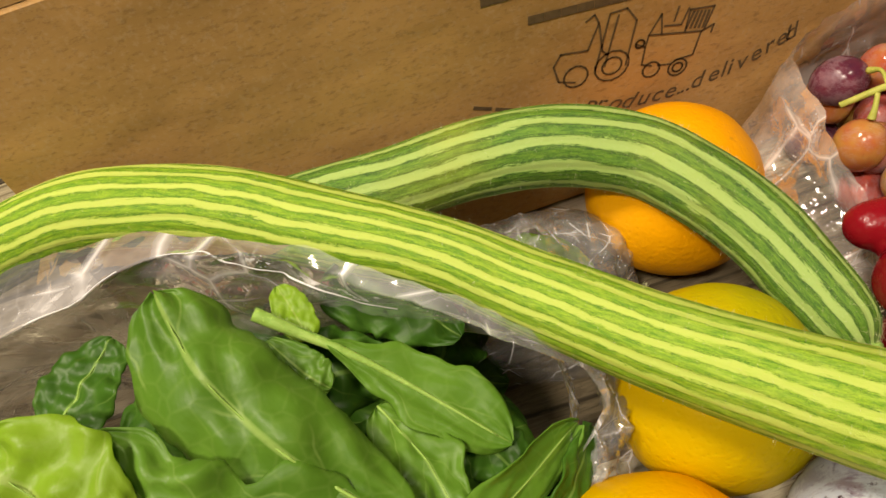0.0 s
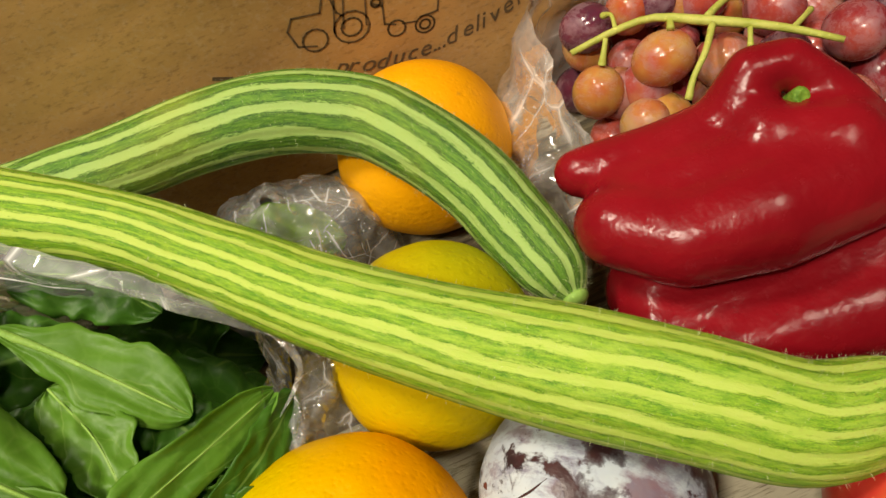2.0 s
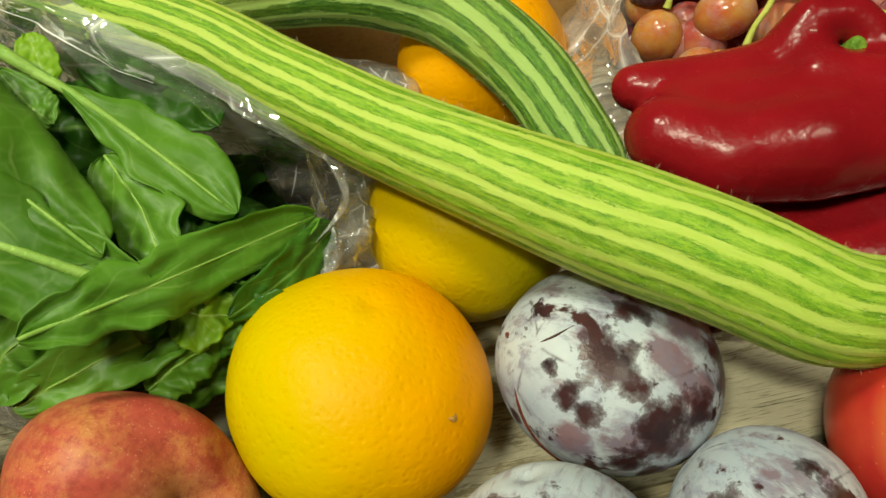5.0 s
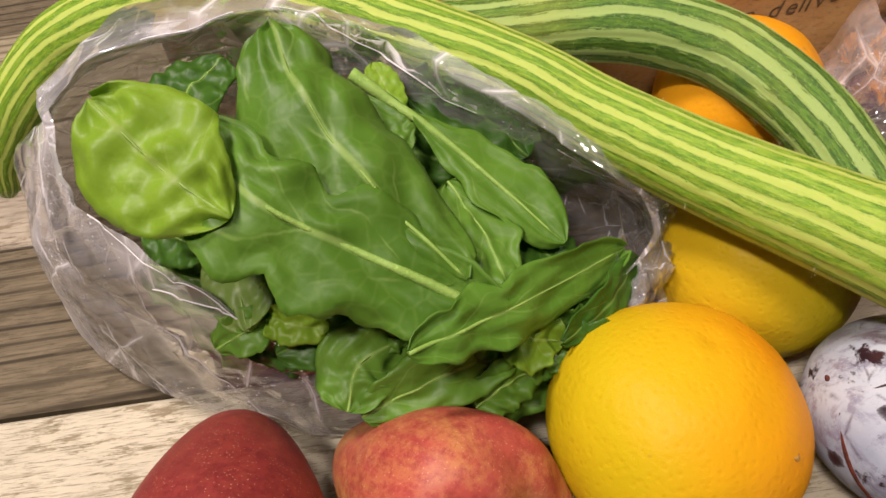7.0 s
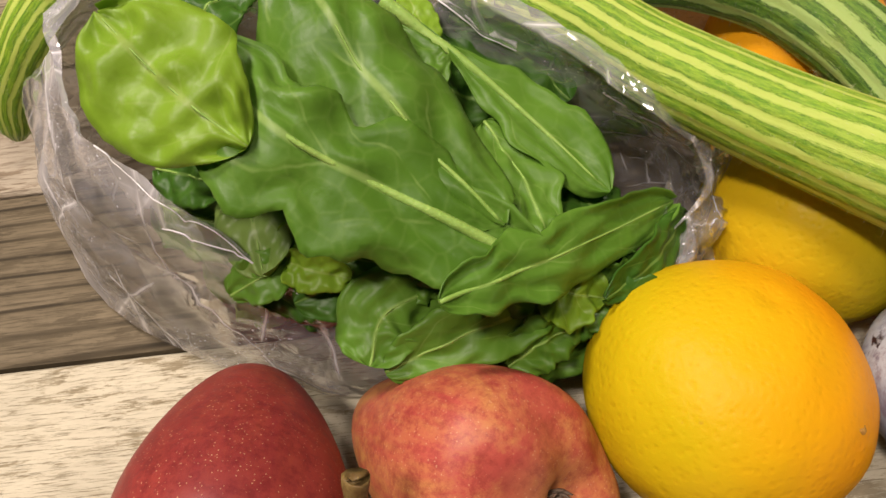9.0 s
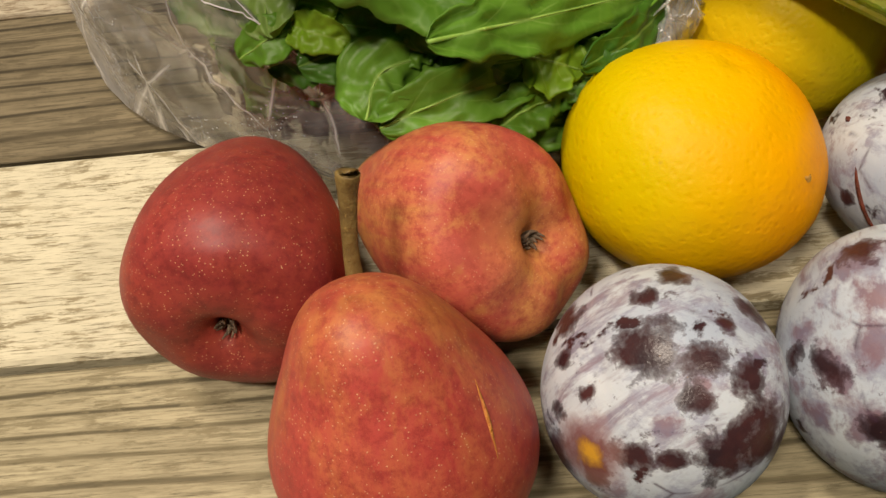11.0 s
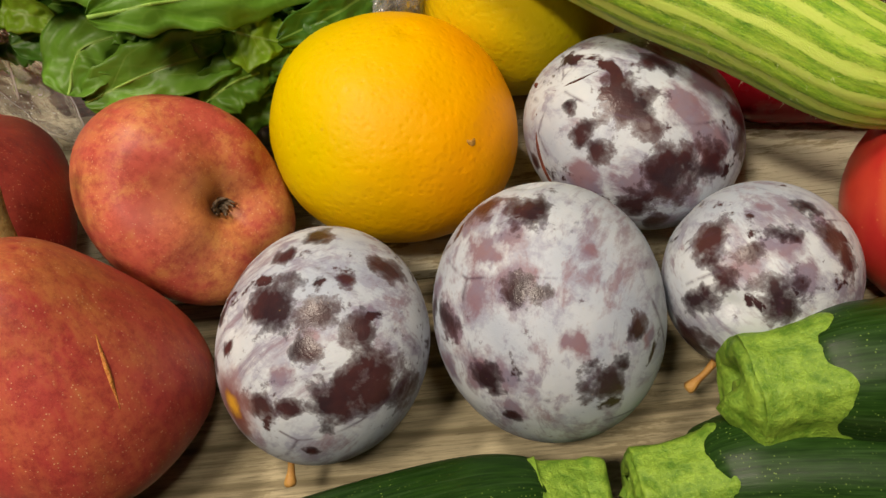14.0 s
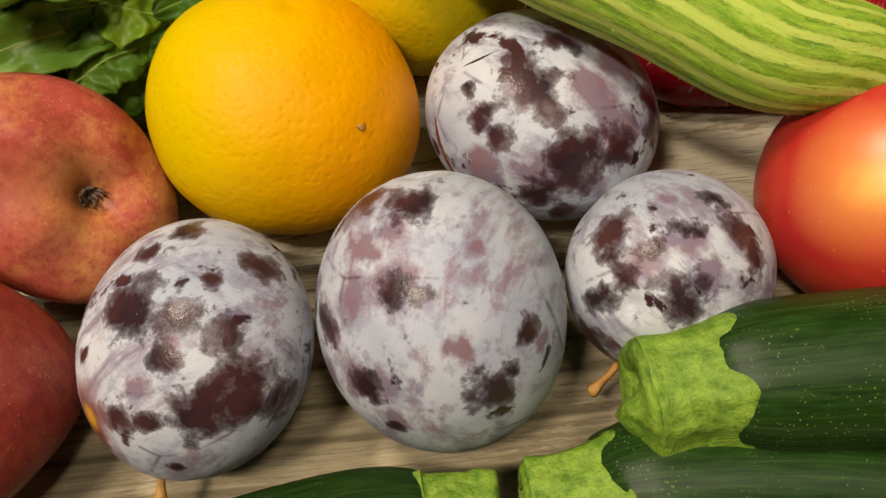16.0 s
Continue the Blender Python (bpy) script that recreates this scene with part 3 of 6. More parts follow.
def tube(points, count, seg, shape=None, bm=None):
    """A closed tube through (x, y, z, radius) points, with UV: u round it, v metres along it. shape(angle, s) scales the radius."""
    bm = bm or bmesh.new()
    uv = bm.loops.layers.uv.verify()
    sp = spline(points, count)
    pos = [Vector(q[:3]) for q in sp]
    tang = [(pos[min(i + 1, count - 1)] - pos[max(i - 1, 0)]).normalized() for i in range(count)]
    side = tang[0].orthogonal().normalized()
    rings, run, dist = [], 0.0, []
    for i in range(count):
        side = (side - tang[i] * side.dot(tang[i])).normalized()
        up = tang[i].cross(side)
        if i:
            run += (pos[i] - pos[i - 1]).length
        dist.append(run)
        ring = []
        for j in range(seg):
            a = 2 * math.pi * j / seg
            r = max(sp[i][3], 0.0002) * (shape(a, i / (count - 1)) if shape else 1)
            ring.append(bm.verts.new(pos[i] + (side * math.cos(a) + up * math.sin(a)) * r))
        rings.append(ring)
    for i in range(count - 1):
        for j in range(seg):
            k = (j + 1) % seg
            f = bm.faces.new((rings[i][j], rings[i][k], rings[i + 1][k], rings[i + 1][j]))
            for loop, (u, w) in zip(f.loops, ((j, i), (j + 1, i), (j + 1, i + 1), (j, i + 1))):
                loop[uv].uv = (u / seg, dist[w] * 8)
    for ring, c in ((rings[0], pos[0]), (rings[-1], pos[-1])):
        v = bm.verts.new(c)
        for j in range(seg):
            a, b = ring[j], ring[(j + 1) % seg]
            bm.faces.new((b, a, v) if c is pos[0] else (a, b, v))
    return bm


def lathe(profile, count, seg, warp=None):
    """Turn (z, radius) points round z. warp(vertex co) returns a moved co."""
    bm = bmesh.new()
    sp = spline(profile, count)
    rings = []
    for z, r in sp:
        rings.append([bm.verts.new((max(r, 0.0001) * math.cos(2 * math.pi * j / seg), max(r, 0.0001) * math.sin(2 * math.pi * j / seg), z)) for j in range(seg)])
    for i in range(count - 1):
        for j in range(seg):
            k = (j + 1) % seg
            bm.faces.new((rings[i][j], rings[i][k], rings[i + 1][k], rings[i + 1][j]))
    bm.faces.new(rings[0][::-1])
    bm.faces.new(rings[-1])
    if warp:
        for v in bm.verts:
            v.co = warp(v.co)
    return bm


def chamfer_box(x0, x1, y0, y1, z0, z1, c):
    """A box with its four top edges chamfered."""
    bm = bmesh.new()
    lo = [bm.verts.new(p) for p in ((x0, y0, z0), (x1, y0, z0), (x1, y1, z0), (x0, y1, z0))]
    mid = [bm.verts.new(p) for p in ((x0, y0, z1 - c), (x1, y0, z1 - c), (x1, y1, z1 - c), (x0, y1, z1 - c))]
    top = [bm.verts.new(p) for p in ((x0 + c, y0 + c, z1), (x1 - c, y0 + c, z1), (x1 - c, y1 - c, z1), (x0 + c, y1 - c, z1))]
    bm.faces.new(lo[::-1])
    bm.faces.new(top)
    for a, b in ((lo, mid), (mid, top)):
        for i in range(4):
            j = (i + 1) % 4
            bm.faces.new((a[i], a[j], b[j], b[i]))
    return bm


def axis_pose(base, tip, spin=0.0):
    """A pose at base whose z points to tip."""
    d = Vector(tip) - Vector(base)
    return Matrix.Translation(base) @ d.to_track_quat("Z", "Y").to_matrix().to_4x4() @ Matrix.Rotation(radians(spin), 4, "Z")


# ---- materials ----
wood_white = wood("limewashed_plank", (0.23, 0.185, 0.10), (0.40, 0.34, 0.225), 2.3, (0.66, 0.61, 0.435), 0.80)
wood_brown = wood("weathered_plank", (0.21, 0.176, 0.100), (0.48, 0.42, 0.265), 5.1, ring=6.5)
wood_dark = wood("dark_plank", (0.096, 0.077, 0.044), (0.225, 0.183, 0.110), 9.4, ring=6.0)
wood_grey = wood("grey_plank", (0.20, 0.15, 0.09), (0.34, 0.27, 0.18), 7.7, (0.5, 0.44, 0.32), 0.2)
squash_a = squash_skin("light_squash_skin", (0.50, 0.63, 0.115), (0.022, 0.085, 0.006), (0.135, 0.335, 0.010), (0.35, 0.56, 0.028), 1.0, 16, 1.0, 0.40, (2.2, 3.4), (0.45, 0.56))
squash_b = squash_skin("dark_squash_skin", (0.36, 0.52, 0.14), (0.005, 0.027, 0.006), (0.075, 0.215, 0.018), (0.21, 0.42, 0.038), 4.0, 11, 1.0, 0.43, (9.0, 10.0), (0.49, 0.58))
fuzz_pale = plain("pale_hair", (0.62, 0.66, 0.38), 0.6)
card = card_skin()
ink = plain("black_ink", (0.16, 0.105, 0.052), 0.7, 300, 0.4)
pepper_red = pepper_skin()
zucchini_green = zucchini_skin()
stalk_green = stalk_skin("zucchini_stalk", (0.075, 0.175, 0.012), (0.22, 0.36, 0.04), 260)
stalk_brown = stalk_skin("pear_stalk", (0.11, 0.065, 0.02), (0.22, 0.15, 0.045), 120)
stalk_lime = stalk_skin("grape_stalk", (0.36, 0.40, 0.06), (0.52, 0.52, 0.12), 90)
stalk_dry = stalk_skin("plum_stalk", (0.30, 0.14, 0.03), (0.45, 0.26, 0.07), 150)
calyx_brown = stalk_skin("dry_calyx", (0.05, 0.035, 0.022), (0.20, 0.14, 0.09), 300)
leaf_mid = leaf_skin("leaf_green", (0.068, 0.178, 0.013), (0.122, 0.270, 0.026), (0.32, 0.48, 0.12))
leaf_dark = leaf_skin("leaf_dark_green", (0.032, 0.11, 0.009), (0.06, 0.165, 0.015), (0.22, 0.38, 0.08))
leaf_light = leaf_skin("leaf_lime_green", (0.16, 0.30, 0.014), (0.22, 0.38, 0.024), (0.34, 0.46, 0.11))
leaf_pale = leaf_skin("leaf_pale_back", (0.15, 0.26, 0.045), (0.22, 0.34, 0.075), (0.34, 0.46, 0.16))
rib_pale = stalk_skin("leaf_rib", (0.21, 0.38, 0.06), (0.30, 0.47, 0.10), 80)
film_greens = film_skin("clear_film", 0.26, (0.97, 0.97, 0.97))
# Near-white for added tubes that imitate highlights on film folds.
film_glint = plain("film_glint", (0.85, 0.86, 0.84), 0.18, 300, 0.2)
film_crisp = film_skin("crisp_film", 0.13, creases=140)
film_grapes = film_skin("clear_film_pink", 0.30, (0.86, 0.80, 0.76))
# Assumed surfaces out of view, kept dark so that less light bounces into shadows.
unseen_wall_paint = plain("unseen_wall_paint", (0.13, 0.125, 0.115), 0.8, 3, 0.05)
unseen_floor_paint = plain("unseen_floor_finish", (0.14, 0.135, 0.125), 0.7, 6, 0.2)

# ---- room: floor, walls, ceiling, added out of view to shape the bounce light ----
def slab(name, x0, x1, y0, y1, z0, z1, mat):
    return tagged(part(name, chamfer_box(x0, x1, y0, y1, z0, z1, 0.002), mat, smooth=False), kind="structure")


slab("floor", -2.2, 2.2, -2.2, 2.2, -0.95, -0.9, unseen_floor_paint)
slab("ceiling", -2.2, 2.2, -2.2, 2.2, 1.7, 1.75, unseen_wall_paint)
slab("wall_north", -2.2, 2.2, 2.2, 2.3, -0.95, 1.75, unseen_wall_paint)
slab("wall_south", -2.2, 2.2, -2.3, -2.2, -0.95, 1.75, unseen_wall_paint)
slab("wall_east", 2.2, 2.3, -2.3, 2.3, -0.95, 1.75, unseen_wall_paint)
slab("wall_west", -2.3, -2.2, -2.3, 2.3, -0.95, 1.75, unseen_wall_paint)

# ---- plank table top ----
table = thing("table_top", pose(0, 0, 0), "rough table top of wide brown and limewashed planks", "table", kind="structure")
PITCH = 0.1
for i in range(-5, 8):
    y0 = 0.0235 + PITCH * i
    mat = wood_white if i == 0 else wood_dark if i in (1, 4, -4) else wood_brown if i in (-1, 3, 5) else wood_grey
    drop = (0.0, 0.0006, 0.0012)[i % 3]
    part("plank", chamfer_box(-0.9, 0.9, y0 + 0.0013, y0 + PITCH - 0.0013, -0.024, -drop, 0.0018), mat, table, smooth=False)
part("batten", chamfer_box(-0.9, 0.9, -0.47, 0.82, -0.05, -0.026, 0.002), wood_dark, table, smooth=False)

# ---- cardboard box ----
BX0, BX1, BY0, BY1, BH = -0.147, 0.36, 0.256, 0.55, 0.185
box = thing("cardboard_box", pose((BX0 + BX1) / 2, (BY0 + BY1) / 2, 0), "brown kraft cardboard box with black printing, closed", "box")
cx, cy = (BX0 + BX1) / 2, (BY0 + BY1) / 2


def panel(name, x0, x1, y0, y1, z0, z1, label=""):
    bm = chamfer_box(x0 - cx, x1 - cx, y0 - cy, y1 - cy, z0, z1, 0.0012)
    return part(name, bm, card, box, label, smooth=False)


front = panel("front_panel", BX0, BX1, BY0, BY0 + 0.004, 0.001, BH)
panel("back_panel", BX0, BX1, BY1 - 0.004, BY1, 0.001, BH)
panel("side_panel", BX0, BX0 + 0.004, BY0 + 0.0045, BY1 - 0.0045, 0.001, BH)
panel("side_panel", BX1 - 0.004, BX1, BY0 + 0.0045, BY1 - 0.0045, 0.001, BH)
panel("flap", BX0 + 0.001, BX1 - 0.001, BY0 + 0.001, cy - 0.001, BH + 0.0005, BH + 0.0045)
panel("flap", BX0 + 0.001, BX1 - 0.001, cy + 0.001, BY1 - 0.001, BH + 0.0005, BH + 0.0045)

INK_Y = BY0 - 0.0004


def stroke(bm, pts, width):
    """A flat ink line through (x, z) points on the front panel."""
    for (xa, za), (xb, zb) in zip(pts, pts[1:]):
        d = Vector((xb - xa, zb - za)).normalized()
        n = Vector((-d.y, d.x)) * width / 2
        e = d * width * 0.3
        q = [(xa - e.x + n.x, za - e.y + n.y), (xa - e.x - n.x, za - e.y - n.y), (xb + e.x - n.x, zb + e.y - n.y), (xb + e.x + n.x, zb + e.y + n.y)]
        bm.faces.new([bm.verts.new((x - cx, INK_Y - cy, z)) for x, z in q])


def ring_pts(x, z, r, n=14, squash=1.0):
    return [(x + r * math.cos(2 * math.pi * i / n), z + squash * r * math.sin(2 * math.pi * i / n)) for i in range(n + 1)]


def turned(pts, x0, z0, degrees):
    c, s = math.cos(radians(degrees)), math.sin(radians(degrees))
    return [(x0 + c * x - s * z, z0 + s * x + c * z) for x, z in pts]


def truck_print():
    """A line drawing of an old tractor and a cart, leaning with the print."""
    bm = bmesh.new()
    X0, Z0, A = 0.070, 0.0765, -17
    lines = [
        [(0.000, 0.010), (0.002, 0.016), (0.014, 0.017), (0.016, 0.030), (0.013, 0.034), (0.010, 0.031)],
        [(0.000, 0.010), (0.004, 0.002), (0.012, 0.001)], [(0.016, 0.030), (0.021, 0.016), (0.024, 0.014)],
        [(0.020, 0.006), (0.020, 0.034), (0.027, 0.036), (0.033, 0.030), (0.034, 0.008)], [(0.024, 0.008), (0.024, 0.033)],
        [(0.036, 0.018), (0.041, 0.016), (0.041, 0.022), (0.066, 0.022), (0.066, 0.010), (0.058, 0.008)],
        [(0.041, 0.016), (0.042, 0.007), (0.047, 0.006)], [(0.050, 0.006), (0.056, 0.006)], [(0.041, 0.022), (0.044, 0.032), (0.047, 0.022)],
        [(0.047, 0.026), (0.055, 0.026), (0.056, 0.034)], [(0.058, 0.022), (0.057, 0.033), (0.068, 0.034), (0.067, 0.023)],
        [(0.066, 0.022), (0.071, 0.025), (0.071, 0.021)], [(0.051, 0.028), (0.051, 0.035)]]
    for l in lines:
        stroke(bm, turned(l, X0, Z0, A), 0.0009)
    for x, z, r in ((0.0115, 0.004, 0.0055), (0.0275, 0.008, 0.0078), (0.0275, 0.008, 0.0045), (0.0475, 0.004, 0.0040), (0.0605, 0.004, 0.0044), (0.0605, 0.004, 0.0024), (0.062, 0.043, 0.005), (0.038, 0.018, 0.002)):
        stroke(bm, turned(ring_pts(x, z, r), X0, Z0, A), 0.0009)
    for k in range(5):
        stroke(bm, turned([(0.058 + 0.002 * k, 0.024), (0.059 + 0.0018 * k, 0.032)], X0, Z0, A), 0.0012)
    return part("truck_print", bm, ink, front, "black line drawing of a tractor and cart", smooth=False)


truck_print()


def glyphs(bm, text, place, size):
    """Letters of the built-in font, each set by place(run) -> x, z, angle on the front panel."""
    run = 0.0
    for ch in text:
        cu = bpy.data.curves.new("letter", "FONT")
        cu.body, cu.size, cu.shear, cu.offset = ch, size, 0.35, size * 0.004
        cu.resolution_u = 3
        ob = bpy.data.objects.new("letter", cu)
        scene.collection.objects.link(ob)
        bpy.context.view_layer.update()
        me = bpy.data.meshes.new_from_object(ob.evaluated_get(bpy.context.evaluated_depsgraph_get()))
        w = max((v.co.x for v in me.vertices), default=size * 0.25) * 0.9 + size * 0.02
        x, z, a = place(run)
        m = Matrix.Translation((x - cx, INK_Y - cy, z)) @ Matrix.Rotation(-radians(a), 4, "Y") @ Matrix.Rotation(radians(90), 4, "X")
        me.transform(m)
        bm.from_mesh(me)
        bpy.data.objects.remove(ob)
        bpy.data.curves.remove(cu)
        bpy.data.meshes.remove(me)
        run += w
    return run


ARC = spline([(0.034, 0.078), (0.060, 0.065), (0.086, 0.0555), (0.103, 0.0495), (0.122, 0.0465), (0.134, 0.0465), (0.159, 0.0485), (0.182, 0.0555)], 120)


def on_arc(start):
    def place(run):
        left = start + run
        for a, b in zip(ARC, ARC[1:]):
            step = math.hypot(*(b - a))
            if left <= step:
                break
            left -= step
        return a[0], a[1], math.degrees(math.atan2(b[1] - a[1], b[0] - a[0]))
    return place


words = bmesh.new()
glyphs(words, "produce...delivered!", on_arc(0.054), 0.0122)
part("slogan", words, ink, front, "black slanted lettering", smooth=False)
bars = bmesh.new()
for a in range(5):
    x, z, g = on_arc(0.002 + 0.011 * a)(0)
    stroke(bars, turned([(0.0, 0.002), (0.0075, 0.002)], x, z, g), 0.0019)
part("word_print", bars, ink, front, "black worn printed bars", smooth=False)
bars = bmesh.new()
for a in range(7):
    stroke(bars, turned([(0.007 * a, 0.0), (0.007 * a + 0.0045, 0.0)], 0.066, 0.1130, -6), 0.0040)
for a in range(6):
    stroke(bars, turned([(0.016 * a, 0.0), (0.016 * a + 0.011, 0.0)], 0.050, 0.1300, -4), 0.008)
part("name_print", bars, ink, front, "black worn printed bars", smooth=False)


# ---- striped squashes ----
def ribbed(n, amount):
    return lambda a, s: 1 + amount * math.cos(a * n) + 0.012 * math.sin(3 * a + 9 * s)


def squash(points, mat, label, n):
    bm = tube(points, 150, 66, ribbed(n, 0.02))
    base = Vector(points[0][:3])
    bmesh.ops.translate(bm, verts=bm.verts, vec=-base)
    ob = part("striped_squash", bm, mat)
    ob.location = base
    tip = [Vector(q[:3]) - base for q in points[-2:]]
    d = (tip[1] - tip[0]).normalized()
    r = points[-1][3] + 0.0022
    end = [tip[1] - d * 0.0012, tip[1] + d * 0.0006, tip[1] + d * 0.0022, tip[1] + d * 0.0028]
    part("blossom_end", tube([(*q, r * k) for q, k in zip(end, (1.0, 0.95, 0.6, 0.1))], 10, 14), stalk_dry if n == 22 else rib_pale, ob, "small blunt blossom end")
    hair, rng = bmesh.new(), random.Random(n)
    faces = [p for p in ob.data.polygons if len(p.vertices) == 4]
    for p in rng.choices(faces, k=5200):
        c = p.center
        side = p.normal.orthogonal().normalized()
        side.rotate(Matrix.Rotation(rng.uniform(0, 6.28), 3, p.normal))
        foot = c + side * rng.uniform(0.0, 0.0012)
        top = foot + (p.normal + side * rng.uniform(0.1, 0.9)).normalized() * rng.uniform(0.0010, 0.0026)
        w = p.normal.cross(side) * 0.000045
        hair.faces.new([hair.verts.new(q) for q in (foot - w, foot + w, top)])
    tagged(part("fuzz", hair, fuzz_pale, ob, "fine short pale hairs"), kind="stuff")
    return tagged(ob, label, "squash", "striped squashes")


squash([(-0.2400, 0.2370, 0.0220, 0.0035), (-0.2375, 0.2380, 0.0300, 0.0085), (-0.2300, 0.2380, 0.0480, 0.0105), (-0.2100, 0.2400, 0.0720, 0.0125), (-0.1870, 0.2460, 0.0900, 0.0140), (-0.1630, 0.2430, 0.1010, 0.0148),
        (-0.1370, 0.2381, 0.1094, 0.0150), (-0.1100, 0.2312, 0.1135, 0.0152), (-0.0700, 0.2144, 0.1119, 0.0151), (-0.0310, 0.1900, 0.1059, 0.0144), (0.0030, 0.1674, 0.0994, 0.0132), (0.0270, 0.1468, 0.0913, 0.0142),
        (0.0570, 0.1160, 0.0886, 0.0150), (0.0860, 0.0903, 0.0859, 0.0163), (0.1140, 0.0696, 0.0809, 0.0182), (0.1400, 0.0500, 0.0769, 0.0177), (0.1650, 0.0338, 0.0686, 0.0169), (0.1860, 0.0300, 0.0639, 0.0146),
        (0.2000, 0.0277, 0.0576, 0.0119), (0.2070, 0.0280, 0.0556, 0.0054), (0.2085, 0.0290, 0.0530, 0.0010)],
       squash_a, "long pale green striped squash curving over the greens", 22)
sq2 = squash([(-0.085, 0.232, 0.075, 0.006), (-0.070, 0.232, 0.082, 0.0125), (-0.040, 0.230, 0.081, 0.0140), (-0.007, 0.226, 0.081, 0.0150), (0.027, 0.226, 0.080, 0.0158), (0.060, 0.219, 0.079, 0.0162),
              (0.088, 0.206, 0.073, 0.0160), (0.104, 0.186, 0.068, 0.0155), (0.117, 0.163, 0.061, 0.0150), (0.124, 0.141, 0.053, 0.0142), (0.129, 0.124, 0.047, 0.0125), (0.1305, 0.115, 0.044, 0.0085), (0.1312, 0.110, 0.043, 0.0035)],
             squash_b, "dark green striped squash bent like a hook", 20)


# ---- oranges ----
def orange(centre, r, mat, label, seed, flat=0.95, lump=0.03, axis=(0, 0, 1)):
    def warp(co):
        k = 1 + lump * noise.noise(co * 28 + Vector((seed, 0, 0))) + 0.3 * lump * noise.noise(co * 75 + Vector((0, seed, 0)))
        return co * k
    prof = [(-flat * r * math.cos(math.pi * i / 22), r * math.sin(math.pi * i / 22)) for i in range(23)]
    prof[0], prof[-1] = (-flat * r * 0.985, 0.0003), (flat * r * 0.97, 0.0003)
    ob = part("orange", lathe(prof, 60, 72, warp), mat)
    ob.matrix_world = Matrix.Translation(centre) @ Vector((0, 0, 1)).rotation_difference(Vector(axis).normalized()).to_matrix().to_4x4()
    return tagged(ob, label, "orange", "oranges")


orange_a = orange((0.0298, 0.0582, 0.0376), 0.0422, citrus_skin("orange_peel", 1, (0.58, 0.425, 0.0), (0.82, 0.32, 0.0)), "large yellow-orange orange with a small brown scar", 3.0, 0.876, 0.03, (0.272, 0.205, 1))
orange((0.079, 0.1195, 0.0375), 0.0378, citrus_skin("yellow_peel", 4, (0.60, 0.40, 0.003), (0.40, 0.37, 0.004), 1.3), "yellow bumpy orange under the long squash", 8.0, 0.98, 0.04)
orange((0.107, 0.212, 0.0365), 0.0384, citrus_skin("deep_orange_peel", 7, (0.80, 0.36, 0.004), (0.82, 0.34, 0.004)), "deep orange citrus fruit beside the cardboard box", 5.0)


# ---- plums ----
def plum(centre, r, long, axis, seed, bloom, label, stem=None, spot=None, bare=(), thin=()):
    def warp(co):
        a = math.atan2(co.y, co.x)
        groove = math.exp(-(a / 0.16) ** 2) * 0.015 * max(0.0, 1 - (co.z / (r * long)) ** 2)
        k = 1 - groove + 0.02 * noise.noise(co * 30 + Vector((seed, 0, 0)))
        return Vector((co.x * k, co.y * k, co.z))
    h = r * long
    prof = [(-h * math.cos(math.pi * i / 20), r * math.sin(math.pi * i / 20) ** 0.96) for i in range(21)]
    prof[0], prof[-1] = (-h * 0.99, 0.0003), (h * 0.95, 0.0003)
    d = Vector(axis).normalized()
    m = Matrix.Translation(centre) @ d.to_track_quat("Z", "Y").to_matrix().to_4x4() @ Matrix.Rotation(seed, 4, "Z")
    ob = part("plum", lathe(prof, 56, 64, warp), plum_skin(seed, bloom, tuple(m.inverted() @ Vector(spot)) if spot else None, *[[(*(m.inverted() @ Vector(q[:3])), q[3]) for q in spots] for spots in (bare, thin)]))
    ob.matrix_world = m
    tagged(ob, label, "plum", "plums")
    if stem:
        inv = ob.matrix_world.inverted()
        pts = [(*(inv @ Vector(p)), w) for p, w in zip(stem, (0.0012, 0.0010, 0.0011, 0.0019, 0.0012))]
        part("stem", tube(pts, 12, 8), stalk_dry, ob, "short dry brown stalk")
    return ob


